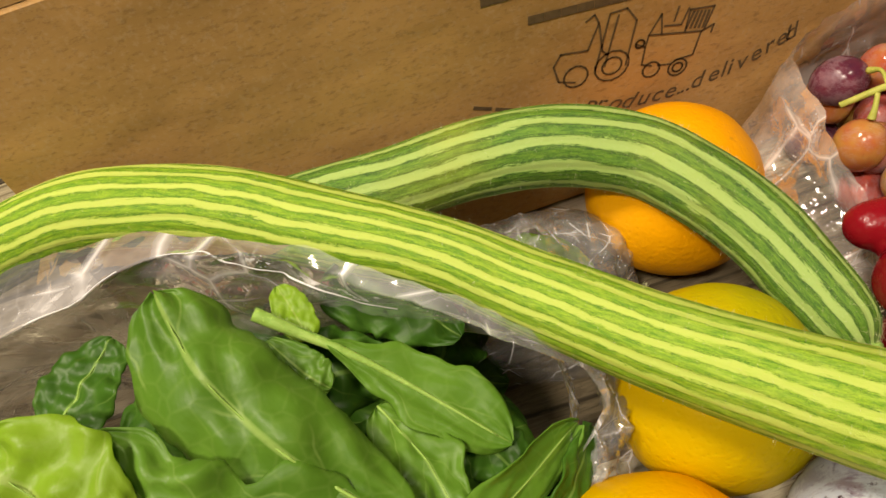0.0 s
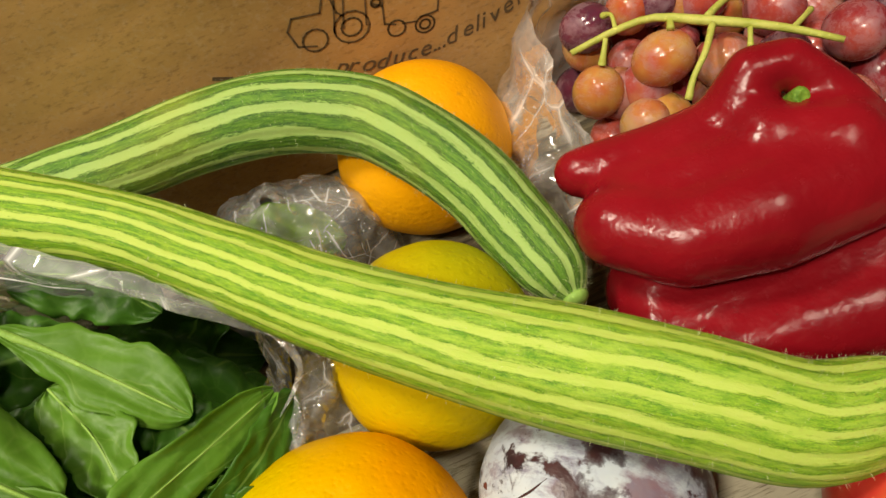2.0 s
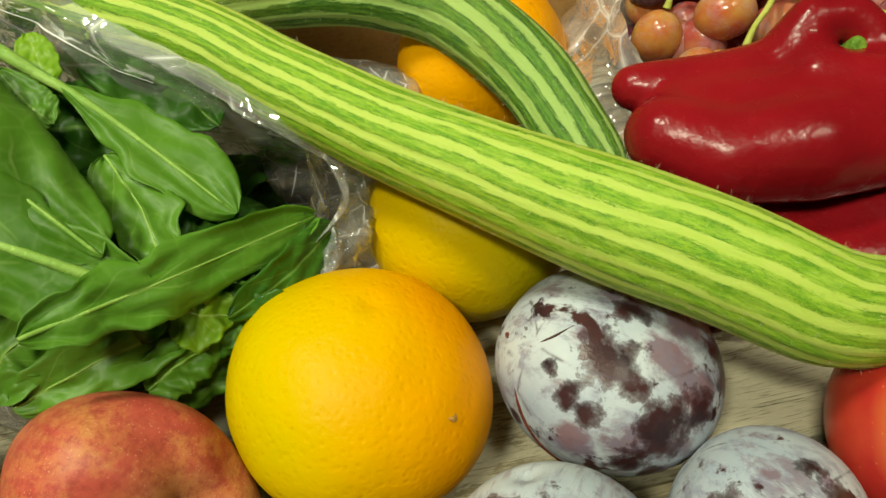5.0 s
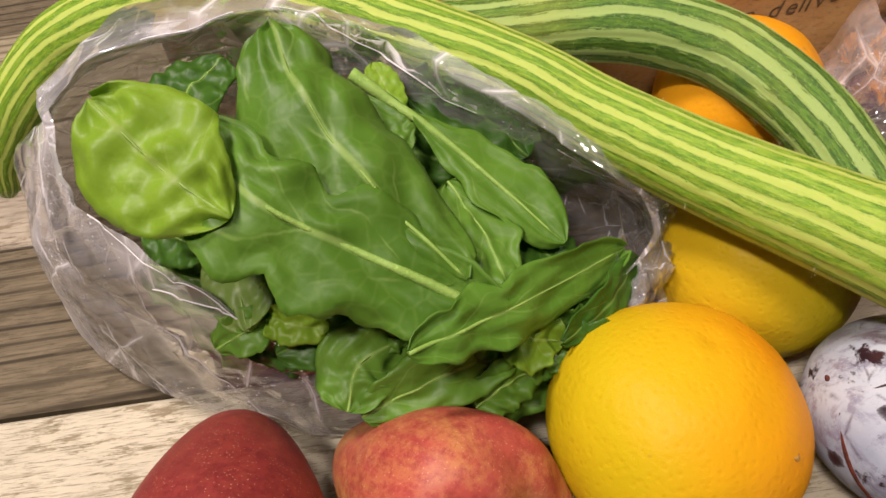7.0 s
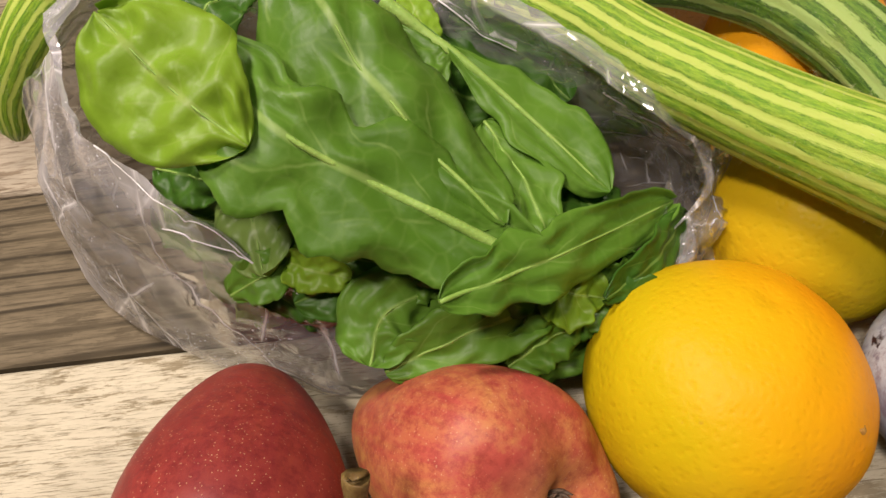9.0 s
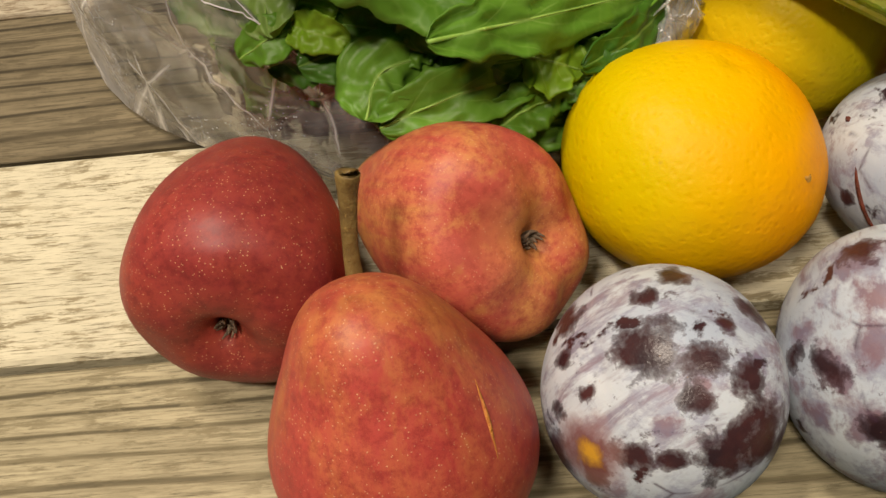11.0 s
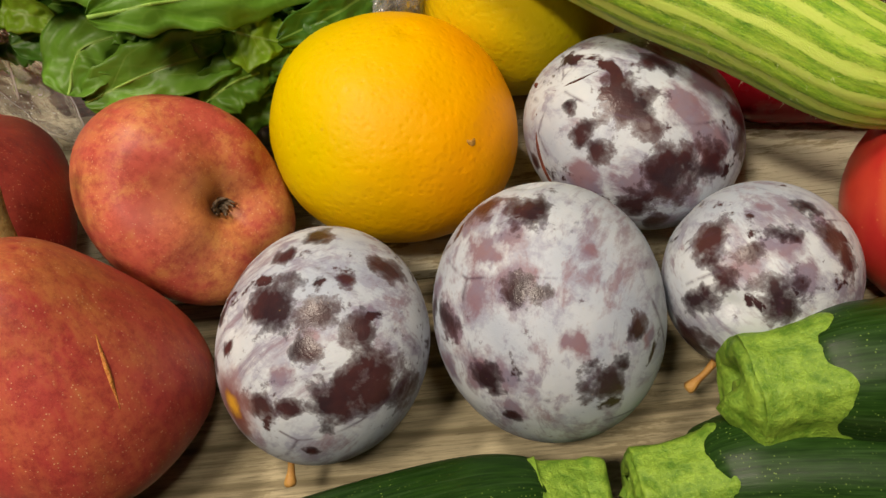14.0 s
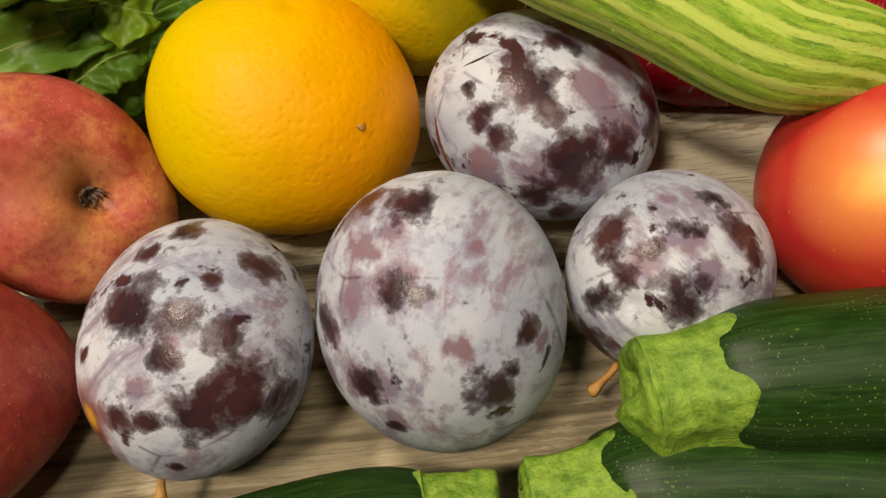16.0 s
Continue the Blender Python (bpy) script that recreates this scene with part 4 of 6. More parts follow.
plum((0.0046, -0.0179, 0.0308), 0.0351, 0.816, (-0.867, -0.108, 1.0), 1.7, 0.75, "dark plum with chalky bloom and a dry stalk", [(-0.005, -0.045, 0.022), (-0.006, -0.048, 0.020), (-0.0065, -0.051, 0.018), (-0.007, -0.054, 0.0165), (-0.007, -0.055, 0.016)], (-0.0182, -0.0380, 0.0385),
     [(-0.0027, -0.0200, 0.0595, 0.0065), (0.0005, -0.0048, 0.0588, 0.0021), (0.0091, 0.0019, 0.0573, 0.0036), (-0.0171, -0.0245, 0.0487, 0.0021), (0.0104, -0.0250, 0.0616, 0.0040), (0.0084, -0.0348, 0.0581, 0.0034), (0.0204, -0.0299, 0.0586, 0.0033), (0.0285, -0.0090, 0.0548, 0.0037),
      (0.0182, -0.0168, 0.0615, 0.0018), (0.0233, -0.0412, 0.0490, 0.0070), (0.0133, -0.0443, 0.0507, 0.0055), (0.0297, -0.0396, 0.0411, 0.0045), (-0.0087, -0.0415, 0.0464, 0.0038), (0.0004, -0.0448, 0.0487, 0.0024), (0.0040, -0.0527, 0.0333, 0.0019), (-0.0214, -0.0126, 0.0441, 0.0028), (-0.0178, 0.0001, 0.0432, 0.0039), (-0.0009, -0.0038, 0.0580, 0.0021), (-0.0246, -0.0328, 0.0255, 0.0047), (-0.0174, -0.0419, 0.0333, 0.0033), (-0.0244, -0.0245, 0.0376, 0.0022)],
     [(0.0087, -0.0300, 0.0601, 0.0060), (0.0239, -0.0251, 0.0585, 0.0035), (0.0005, -0.0402, 0.0530, 0.0045)])
plum((0.0719, -0.0173, 0.0348), 0.0333, 1.124, (-0.071, 0.979, 1.0), 4.2, 1.0, "large plum almost covered in pale bloom", None, None,
     [(0.0681, -0.0068, 0.0697, 0.0046), (0.0821, -0.0464, 0.0485, 0.0045), (0.0866, -0.0425, 0.0513, 0.0026), (0.0916, -0.0348, 0.0554, 0.0022), (0.0579, -0.0487, 0.0374, 0.0019), (0.0625, -0.0267, 0.0664, 0.0030), (0.0682, -0.0290, 0.0667, 0.0026), (0.0436, -0.0253, 0.0507, 0.0035), (0.0395, -0.0184, 0.0429, 0.0030), (0.0528, -0.0426, 0.0458, 0.0036), (0.0564, 0.0013, 0.0623, 0.0035)],
     [(0.0528, -0.0246, 0.0622, 0.0085), (0.0626, -0.0255, 0.0669, 0.0085), (0.0624, -0.0113, 0.0690, 0.0065), (0.0579, -0.0159, 0.0672, 0.0045), (0.0584, -0.0433, 0.0511, 0.0050), (0.0763, -0.0403, 0.0587, 0.0044), (0.0456, -0.0290, 0.0519, 0.0040), (0.0815, -0.0196, 0.0683, 0.0045), (0.0954, -0.0356, 0.0499, 0.0032), (0.0547, 0.0000, 0.0618, 0.0089), (0.0551, -0.0129, 0.0656, 0.0070), (0.0440, -0.0251, 0.0517, 0.0065), (0.0505, -0.0394, 0.0477, 0.0084), (0.0405, -0.0138, 0.0469, 0.0045), (0.0425, -0.0329, 0.0380, 0.0052), (0.0592, -0.0482, 0.0416, 0.0056)])
plum_c = plum((0.1096, 0.0506, 0.0310), 0.0372, 0.803, (0.363, 0.240, 1.0), 6.6, 0.55, "purple plum with blue-white bloom and scratches", None, None,
              [(0.1016, 0.0364, 0.0605, 0.0065), (0.1062, 0.0303, 0.0584, 0.0043), (0.0885, 0.0324, 0.0544, 0.0032), (0.0924, 0.0257, 0.0518, 0.0028), (0.0859, 0.0407, 0.0562, 0.0021), (0.1122, 0.0177, 0.0470, 0.0066), (0.1177, 0.0207, 0.0493, 0.0034), (0.1023, 0.0149, 0.0380, 0.0039),
               (0.1273, 0.0229, 0.0454, 0.0035), (0.1386, 0.0407, 0.0454, 0.0040), (0.1150, 0.0505, 0.0608, 0.0042), (0.1109, 0.0142, 0.0289, 0.0033), (0.0752, 0.0394, 0.0339, 0.0021), (0.1381, 0.0316, 0.0409, 0.0036)],
              [(0.1218, 0.0332, 0.0561, 0.0110), (0.1258, 0.0258, 0.0496, 0.0110), (0.1276, 0.0458, 0.0558, 0.0095), (0.1039, 0.0174, 0.0463, 0.0095), (0.0983, 0.0466, 0.0616, 0.0060), (0.0890, 0.0230, 0.0420, 0.0080), (0.1120, 0.0600, 0.0620, 0.0080)])
plum((0.1354, -0.0096, 0.0294), 0.0276, 1.175, (-0.877, -0.992, 1.0), 9.1, 0.65, "smaller plum with worn bloom beside the zucchini", [(0.1175, -0.0330, 0.024), (0.115, -0.035, 0.022), (0.1125, -0.0365, 0.0205), (0.110, -0.038, 0.019), (0.109, -0.0385, 0.0185)], None,
     [(0.1164, -0.0106, 0.0533, 0.0043), (0.1175, -0.0227, 0.0526, 0.0028), (0.1120, -0.0244, 0.0454, 0.0037), (0.1288, -0.0304, 0.0525, 0.0051), (0.1436, -0.0045, 0.0556, 0.0032), (0.1480, -0.0145, 0.0542, 0.0039), (0.1504, -0.0195, 0.0512, 0.0031), (0.1111, -0.0278, 0.0296, 0.0045), (0.1160, -0.0304, 0.0225, 0.0031), (0.1241, -0.0182, 0.0572, 0.0027), (0.1338, -0.0139, 0.0588, 0.0025)],
     [(0.1221, -0.0218, 0.0556, 0.0066), (0.1321, -0.0184, 0.0584, 0.0061), (0.1361, -0.0264, 0.0549, 0.0054), (0.1316, -0.0041, 0.0574, 0.0034), (0.1461, -0.0099, 0.0554, 0.0042)])


def mark(name, ob, path, width, mat, label):
    """A small raised scar that follows the skin of ob through world places."""
    inv = ob.matrix_world.inverted()
    pts = []
    for k, place in enumerate(path):
        hit, co, nrm, _ = ob.closest_point_on_mesh(inv @ Vector(place))
        pts.append((*(co - nrm * width * 0.35), width * (0.45 if k in (0, len(path) - 1) else 1.0)))
    return part(name, tube(pts, 4 * len(pts), 8), mat, ob, label)


scar_red = stalk_skin("rust_scar", (0.07, 0.018, 0.010), (0.15, 0.032, 0.014), 400)
scar_dark = stalk_skin("dark_scar", (0.035, 0.015, 0.015), (0.08, 0.03, 0.025), 400)
scar_gold = stalk_skin("gold_russet", (0.42, 0.13, 0.03), (0.52, 0.21, 0.04), 400)
scar_tan = stalk_skin("tan_scar", (0.38, 0.18, 0.03), (0.50, 0.27, 0.05), 400)
mark("scar", plum_c, [(0.0775, 0.060, 0.0475), (0.0782, 0.060, 0.0482), (0.0788, 0.060, 0.0488)], 0.0015, scar_red, "round rust-red scar")
mark("crack", plum_c, [(0.080, 0.048, 0.046), (0.081, 0.040, 0.040), (0.083, 0.033, 0.034), (0.087, 0.027, 0.028), (0.091, 0.023, 0.024)], 0.0009, scar_red, "dark rusty crack")
mark("scratch", plum_c, [(0.084, 0.050, 0.053), (0.090, 0.049, 0.058), (0.096, 0.050, 0.062)], 0.0005, scar_dark, "thin dark scratch")
mark("scar", orange_a, [(0.0530, 0.0325, 0.0560), (0.0550, 0.0322, 0.0550), (0.0560, 0.0335, 0.0555)], 0.0011, scar_tan, "small tan scar")

# ---- nectarine ----
def nectarine():
    r = 0.036
    m = Mat("nectarine_skin")
    n1, n2 = m.noise(40, 4, 0.6), m.noise(170, 4, 0.6)
    near = m.math("ADD", m.dist((-0.0200, -0.0132, 0.0268)), m.math("MULTIPLY", m.math("SUBTRACT", n1, 0.5), 0.018))
    col = m.mix(m.ramp(m.math("MULTIPLY", near, 25.0), (0.05, 1.0), (0.24, 0.45), (0.55, 0.0)), m.mix(m.ramp(n1, (0.35, 0.0), (0.65, 1.0)), (0.46, 0.022, 0.018), (0.60, 0.07, 0.03)), (0.92, 0.44, 0.09))
    dots = m.ramp(m.voro(300), (0.0, 0.8), (0.14, 0.0))
    col = m.mix(m.math("MULTIPLY", dots, 0.5), col, (0.8, 0.45, 0.15))
    mat = m.done(col, 0.36, m.bump(n2, 0.1, 0.0004), 0.45, sss=0.05)

    def warp(co):
        a = math.atan2(co.y, co.x)
        return co * (1 - 0.04 * math.exp(-(a / 0.2) ** 2))
    prof = [(-r * math.cos(math.pi * i / 20), r * math.sin(math.pi * i / 20)) for i in range(21)]
    prof[0], prof[-1], prof[-2] = (-r, 0.0003), (r * 0.9, 0.0003), (r * 0.96, r * 0.14)
    ob = part("nectarine", lathe(prof, 50, 60, warp), mat)
    ob.matrix_world = pose(0.2005, 0.004, 0.0355, 0, 0, 0)
    tagged(ob, "round red and yellow nectarine beside the plums", "nectarine")


nectarine()


# ---- pears ----
def pear(base, neck, r, length, mat, label, seed, slim, squeeze, bend, stem=None, calyx=True, ribs=0.0007, nose=(0.0, 0.0)):
    """A pear from its calyx end towards its neck, squeezed sideways and bent as pears grow."""
    thin = ((0.26, 1.0), (0.36, 0.972), (0.47, 0.88), (0.58, 0.76), (0.69, 0.63), (0.79, 0.525), (0.87, 0.44), (0.935, 0.34), (0.975, 0.21))
    fat = ((0.26, 1.0), (0.36, 0.99), (0.47, 0.945), (0.58, 0.87), (0.69, 0.77), (0.79, 0.655), (0.87, 0.54), (0.935, 0.41), (0.975, 0.25))
    prof = [(0.100, 0.0004), (0.097, 0.05), (0.072, 0.12), (0.034, 0.22), (0.008, 0.36), (0.010, 0.54), (0.05, 0.79), (0.10, 0.91), (0.17, 0.98)]
    prof += [(a, b + (d - b) * slim) for (a, b), (c, d) in zip(thin, fat)] + [(0.99, 0.10), (0.985, 0.0004)]
    prof = [(z * length, k * r) for z, k in prof]

    def warp(co):
        a = math.atan2(co.y, co.x)
        wide = min(1.0, math.hypot(co.x, co.y) / (0.6 * r))
        low = max(0.0, 1 - co.z / (0.4 * length)) * wide * wide
        k = 1 + 0.022 * noise.noise(co * 22 + Vector((seed, seed, 0))) + 0.006 * noise.noise(co * 70 + Vector((0, seed, 0)))
        s = (co.z / length) ** 2
        q = max(0.0, 1 - co.z / (0.4 * length)) ** 2 * (1 - 0.75 * min(1.0, math.hypot(co.x, co.y) / r))
        return Vector((co.x * k * squeeze + bend[0] * s + nose[0] * q, co.y * k + bend[1] * s + nose[1] * q, co.z + ribs * low * (math.cos(5 * a + seed) + 0.6 * math.cos(3 * a + seed * 2))))
    ob = part("pear", lathe(prof, 70, 72, warp), mat)
    d = (Vector(neck) - Vector(base)).normalized()
    u = Vector((0, 0, 1)).cross(d).normalized()
    ob.matrix_world = Matrix.Translation(base) @ Matrix((u, d.cross(u), d)).transposed().to_4x4()
    tagged(ob, label, "pear", "pears")
    if calyx:
        bm = bmesh.new()
        q = (1 - 0.092 / 0.4) ** 2
        for i in range(9):
            a = 2 * math.pi * i / 9 + 0.3 * math.sin(i * 5)
            z0 = 0.092 * length
            k = 0.7 + 0.5 * abs(math.sin(i * 2.3 + seed))
            tube([(0.0006 * math.cos(a), 0.0006 * math.sin(a), z0 + 0.001, 0.0010), (0.0022 * k * math.cos(a), 0.0022 * k * math.sin(a), z0 - 0.0018, 0.0008), (0.0030 * k * math.cos(a + 0.5), 0.0030 * k * math.sin(a + 0.5), z0 - 0.0042 * k, 0.0002)], 6, 6, bm=bm)
        bmesh.ops.translate(bm, verts=bm.verts, vec=(nose[0] * q, nose[1] * q, 0))
        part("calyx", bm, calyx_brown, ob, "dry dark calyx")
    if stem:
        inv = ob.matrix_world.inverted()
        pts = [(*(inv @ Vector(p)), w) for p, w in zip(stem, (0.0030, 0.0024, 0.0021, 0.0022, 0.0026, 0.0033, 0.0024))]
        part("stem", tube(pts, 30, 12, lambda a, s: 1 + 0.08 * math.sin(3 * a + 5 * s)), stalk_brown, ob, "thick olive-brown stalk")
    return ob


pear_a = pear_skin("dark_pear_skin", 1.0, (0.32, 0.045, 0.036), (0.21, 0.025, 0.024), (0.36, 0.09, 0.03), 0.35)
pear_b = pear_skin("blush_pear_skin", 4.0, (0.51, 0.110, 0.070), (0.41, 0.06, 0.044), (0.58, 0.33, 0.08), 0.85)
pear_c = pear_skin("red_pear_skin", 8.0, (0.47, 0.075, 0.055), (0.35, 0.040, 0.034), (0.52, 0.25, 0.06), 0.45)
pear((-0.1171, 0.0037, 0.0433), (-0.1145, 0.0650, 0.0316), 0.0359, 0.0923, pear_a, "dark red pear lying with its calyx outward", 1.0, 0.90, 0.957, (0.0056, -0.0085), nose=(0.003, -0.004))
pear((-0.0263, 0.0237, 0.0492), (-0.0694, 0.0591, 0.0146), 0.0370, 0.0804, pear_b, "pinkish red pear with yellow shoulder, lying down", 2.0, 0.78, 0.833, (-0.0058, 0.0080), ribs=0.0014, nose=(-0.006, -0.006))
pear_lean = pear((-0.0666, -0.0348, 0.0103), (-0.0690, 0.0020, 0.0866), 0.0402, 0.0780, pear_c, "red pear with gold streaks leaning back, stalk up", 5.0, 0.42, 0.933, (0.0045, 0.0112),
     [(-0.0745, -0.0010, 0.062), (-0.0752, 0.0040, 0.0685), (-0.0750, 0.0082, 0.0755), (-0.0742, 0.0122, 0.0825), (-0.0733, 0.0158, 0.0885), (-0.0726, 0.0182, 0.0925), (-0.0725, 0.0184, 0.0929)], False)


mark("streak", pear_lean, [(-0.0490, -0.0270, 0.0640), (-0.0455, -0.0330, 0.0615), (-0.0440, -0.0370, 0.0590), (-0.0425, -0.0430, 0.0540)], 0.0007, scar_gold, "thin gold russet streak")


# ---- zucchini ----
def zucchini(points, label, stalk, seed):
    base = Vector(points[0][:3])
    bm = tube(points, 70, 40, lambda a, s: 1 + 0.015 * math.cos(5 * a + seed) + 0.008 * math.cos(10 * a))
    bmesh.ops.translate(bm, verts=bm.verts, vec=-base)
    ob = part("zucchini", bm, zucchini_green)
    ob.location = base
    tagged(ob, label, "zucchini", "zucchini")
    bm = tube(stalk, 54, 80, lambda a, s: 1.06 + 0.055 * math.cos(5 * a + seed) + 0.018 * math.cos(11 * a + seed + 0.8 * math.sin(5 * s)) + 0.03 * noise.noise(Vector((3 * math.cos(a), 3 * math.sin(a), 10 * s + seed))))
    bmesh.ops.translate(bm, verts=bm.verts, vec=-base)
    part("stalk", bm, stalk_green, ob, "light green ribbed cut stalk")
    return ob


zucchini([(0.066, -0.0705, 0.021, 0.0125), (0.060, -0.0712, 0.021, 0.0165), (0.045, -0.0735, 0.021, 0.0195), (0.015, -0.079, 0.021, 0.0205), (-0.025, -0.088, 0.021, 0.0205), (-0.060, -0.097, 0.020, 0.0195), (-0.078, -0.102, 0.019, 0.013), (-0.084, -0.104, 0.019, 0.003)],
         "dark green zucchini lying in front of the plums", [(0.060, -0.071, 0.021, 0.0135), (0.064, -0.0708, 0.021, 0.0140), (0.068, -0.0702, 0.021, 0.0122), (0.074, -0.0695, 0.020, 0.0116), (0.079, -0.069, 0.020, 0.0116), (0.0812, -0.069, 0.020, 0.0092), (0.0814, -0.069, 0.020, 0.002)], 1.0)
zucchini([(0.107, -0.0660, 0.0195, 0.0130), (0.112, -0.0655, 0.0195, 0.0160), (0.125, -0.066, 0.0195, 0.0185), (0.16, -0.070, 0.0195, 0.0190), (0.21, -0.080, 0.0195, 0.0190), (0.235, -0.086, 0.0195, 0.013), (0.242, -0.088, 0.0195, 0.003)],
         "dark green zucchini beneath another zucchini", [(0.115, -0.0655, 0.0195, 0.0135), (0.111, -0.0657, 0.0195, 0.0142), (0.106, -0.0662, 0.0195, 0.0126), (0.097, -0.0668, 0.0185, 0.0118), (0.090, -0.0672, 0.018, 0.0122), (0.0875, -0.0673, 0.018, 0.0098), (0.0873, -0.0673, 0.018, 0.002)], 2.5)
zucchini([(0.135, -0.0465, 0.038, 0.0140), (0.140, -0.0465, 0.0385, 0.0170), (0.152, -0.047, 0.039, 0.0190), (0.185, -0.049, 0.040, 0.0200), (0.225, -0.053, 0.040, 0.0200), (0.255, -0.056, 0.040, 0.0150), (0.265, -0.057, 0.040, 0.004)],
         "dark green zucchini with a pale cut stalk, on another", [(0.144, -0.0465, 0.0385, 0.0140), (0.140, -0.0467, 0.0385, 0.0158), (0.134, -0.0470, 0.038, 0.0145), (0.127, -0.0475, 0.037, 0.0140), (0.120, -0.0480, 0.036, 0.0148), (0.1172, -0.0482, 0.036, 0.0120), (0.1168, -0.0482, 0.036, 0.002)], 4.0)


# ---- red peppers ----
def blob(name, balls, mat, voxel=0.0028, smooth=8):
    """Balls (x, y, z, radius) melted into one skin."""
    bm = bmesh.new()
    for x, y, z, r in balls:
        bmesh.ops.create_icosphere(bm, subdivisions=3, radius=r, matrix=Matrix.Translation((x, y, z)))
    ob = part(name, bm, mat)
    rm = ob.modifiers.new("melt", "REMESH")
    rm.mode, rm.voxel_size, rm.use_smooth_shade = "VOXEL", voxel, True
    sm = ob.modifiers.new("soften", "SMOOTH")
    sm.factor, sm.iterations = 0.6, smooth
    me = bpy.data.meshes.new_from_object(ob.evaluated_get(bpy.context.evaluated_depsgraph_get()))
    ob.modifiers.clear()
    ob.data = me
    for p in me.polygons:
        p.use_smooth = True
    return ob


def ridge(a, b, n):
    """Balls between two (x, y, z, radius) ends."""
    return [tuple(p + (q - p) * i / (n - 1) for p, q in zip(a, b)) for i in range(n)]


balls = ridge((0.1535, 0.122, 0.058, 0.0150), (0.172, 0.108, 0.056, 0.0175), 5) + ridge((0.172, 0.108, 0.056, 0.0175), (0.200, 0.103, 0.058, 0.0200), 6) + ridge((0.200, 0.103, 0.058, 0.0200), (0.236, 0.104, 0.056, 0.0200), 6)
balls += ridge((0.1520, 0.149, 0.059, 0.0095), (0.180, 0.141, 0.059, 0.0130), 7) + ridge((0.180, 0.141, 0.059, 0.0130), (0.208, 0.137, 0.064, 0.0130), 5)
balls += ridge((0.166, 0.131, 0.054, 0.0165), (0.190, 0.122, 0.055, 0.0200), 6) + ridge((0.190, 0.122, 0.055, 0.0200), (0.222, 0.113, 0.058, 0.0205), 6) + ridge((0.2085, 0.140, 0.070, 0.0115), (0.216, 0.144, 0.080, 0.0090), 4)
balls += ridge((0.216, 0.144, 0.080, 0.0090), (0.229, 0.141, 0.080, 0.0088), 4) + ridge((0.229, 0.141, 0.080, 0.0088), (0.239, 0.127, 0.071, 0.0090), 5) + ridge((0.239, 0.127, 0.071, 0.0090), (0.243, 0.109, 0.057, 0.0140), 5)
balls += ridge((0.211, 0.124, 0.069, 0.0110), (0.232, 0.112, 0.066, 0.0150), 5) + ridge((0.209, 0.138, 0.068, 0.0115), (0.211, 0.124, 0.070, 0.0115), 4)
pep = tagged(blob("red_pepper", balls, pepper_red, 0.002, 16), "glossy red sweet pepper with deep folds", "pepper", "red peppers")
part("stem", tube([(0.2225, 0.132, 0.068, 0.0036), (0.2235, 0.1295, 0.074, 0.0032), (0.2245, 0.127, 0.0785, 0.0033), (0.2246, 0.1265, 0.0791, 0.001)], 10, 10), stalk_green, pep, "short green stem")
balls = ridge((0.166, 0.084, 0.013, 0.0170), (0.262, 0.072, 0.018, 0.0240), 9) + ridge((0.160, 0.099, 0.014, 0.0185), (0.205, 0.094, 0.014, 0.0215), 6) + ridge((0.205, 0.094, 0.014, 0.0215), (0.252, 0.090, 0.020, 0.025), 6) + ridge((0.165, 0.114, 0.017, 0.020), (0.245, 0.112, 0.021, 0.024), 8)
tagged(blob("red_pepper", balls, pepper_red), "dark shaded red pepper beneath another pepper", "pepper", "red peppers")


# ---- grapes in a clear bag ----
GX, GY = 0.26, 0.19
bunch = thing("grape_bunch", pose(GX, GY, 0), "bunch of red and green grapes on lime stalks", "grapes")
skins = [grape_skin("grape_red", (0.24, 0.018, 0.024), (0.42, 0.07, 0.045), 0.5), grape_skin("grape_amber", (0.44, 0.08, 0.03), (0.50, 0.27, 0.06), 0.38), grape_skin("grape_purple", (0.065, 0.018, 0.035), (0.15, 0.022, 0.045), 0.5), grape_skin("grape_rose", (0.36, 0.065, 0.05), (0.46, 0.20, 0.08), 0.6)]


def grape_mesh(k):
    prof = [(-0.0128 * math.cos(math.pi * i / 12), 0.0108 * math.sin(math.pi * i / 12)) for i in range(13)]
    prof[0], prof[-1] = (-0.0128, 0.0002), (0.0122, 0.0002)
    bm = lathe(prof, 22, 24)
    me = bpy.data.meshes.new("grape")
    bm.to_mesh(me)
    bm.free()
    for p in me.polygons:
        p.use_smooth = True
    me.materials.append(skins[k])
    return me


meshes = [grape_mesh(k) for k in range(4)]


def grape(x, y, z, k, size=1.0, tilt=(0.0, 0.0)):
    ob = new("grape", meshes[k])
    ob.parent = bunch
    ob.matrix_basis = Matrix.Translation((x - GX, y - GY, z)) @ Euler((tilt[0], tilt[1], 0)).to_matrix().to_4x4() @ Matrix.Scale(size, 4)
    return ob


rng = random.Random(5)
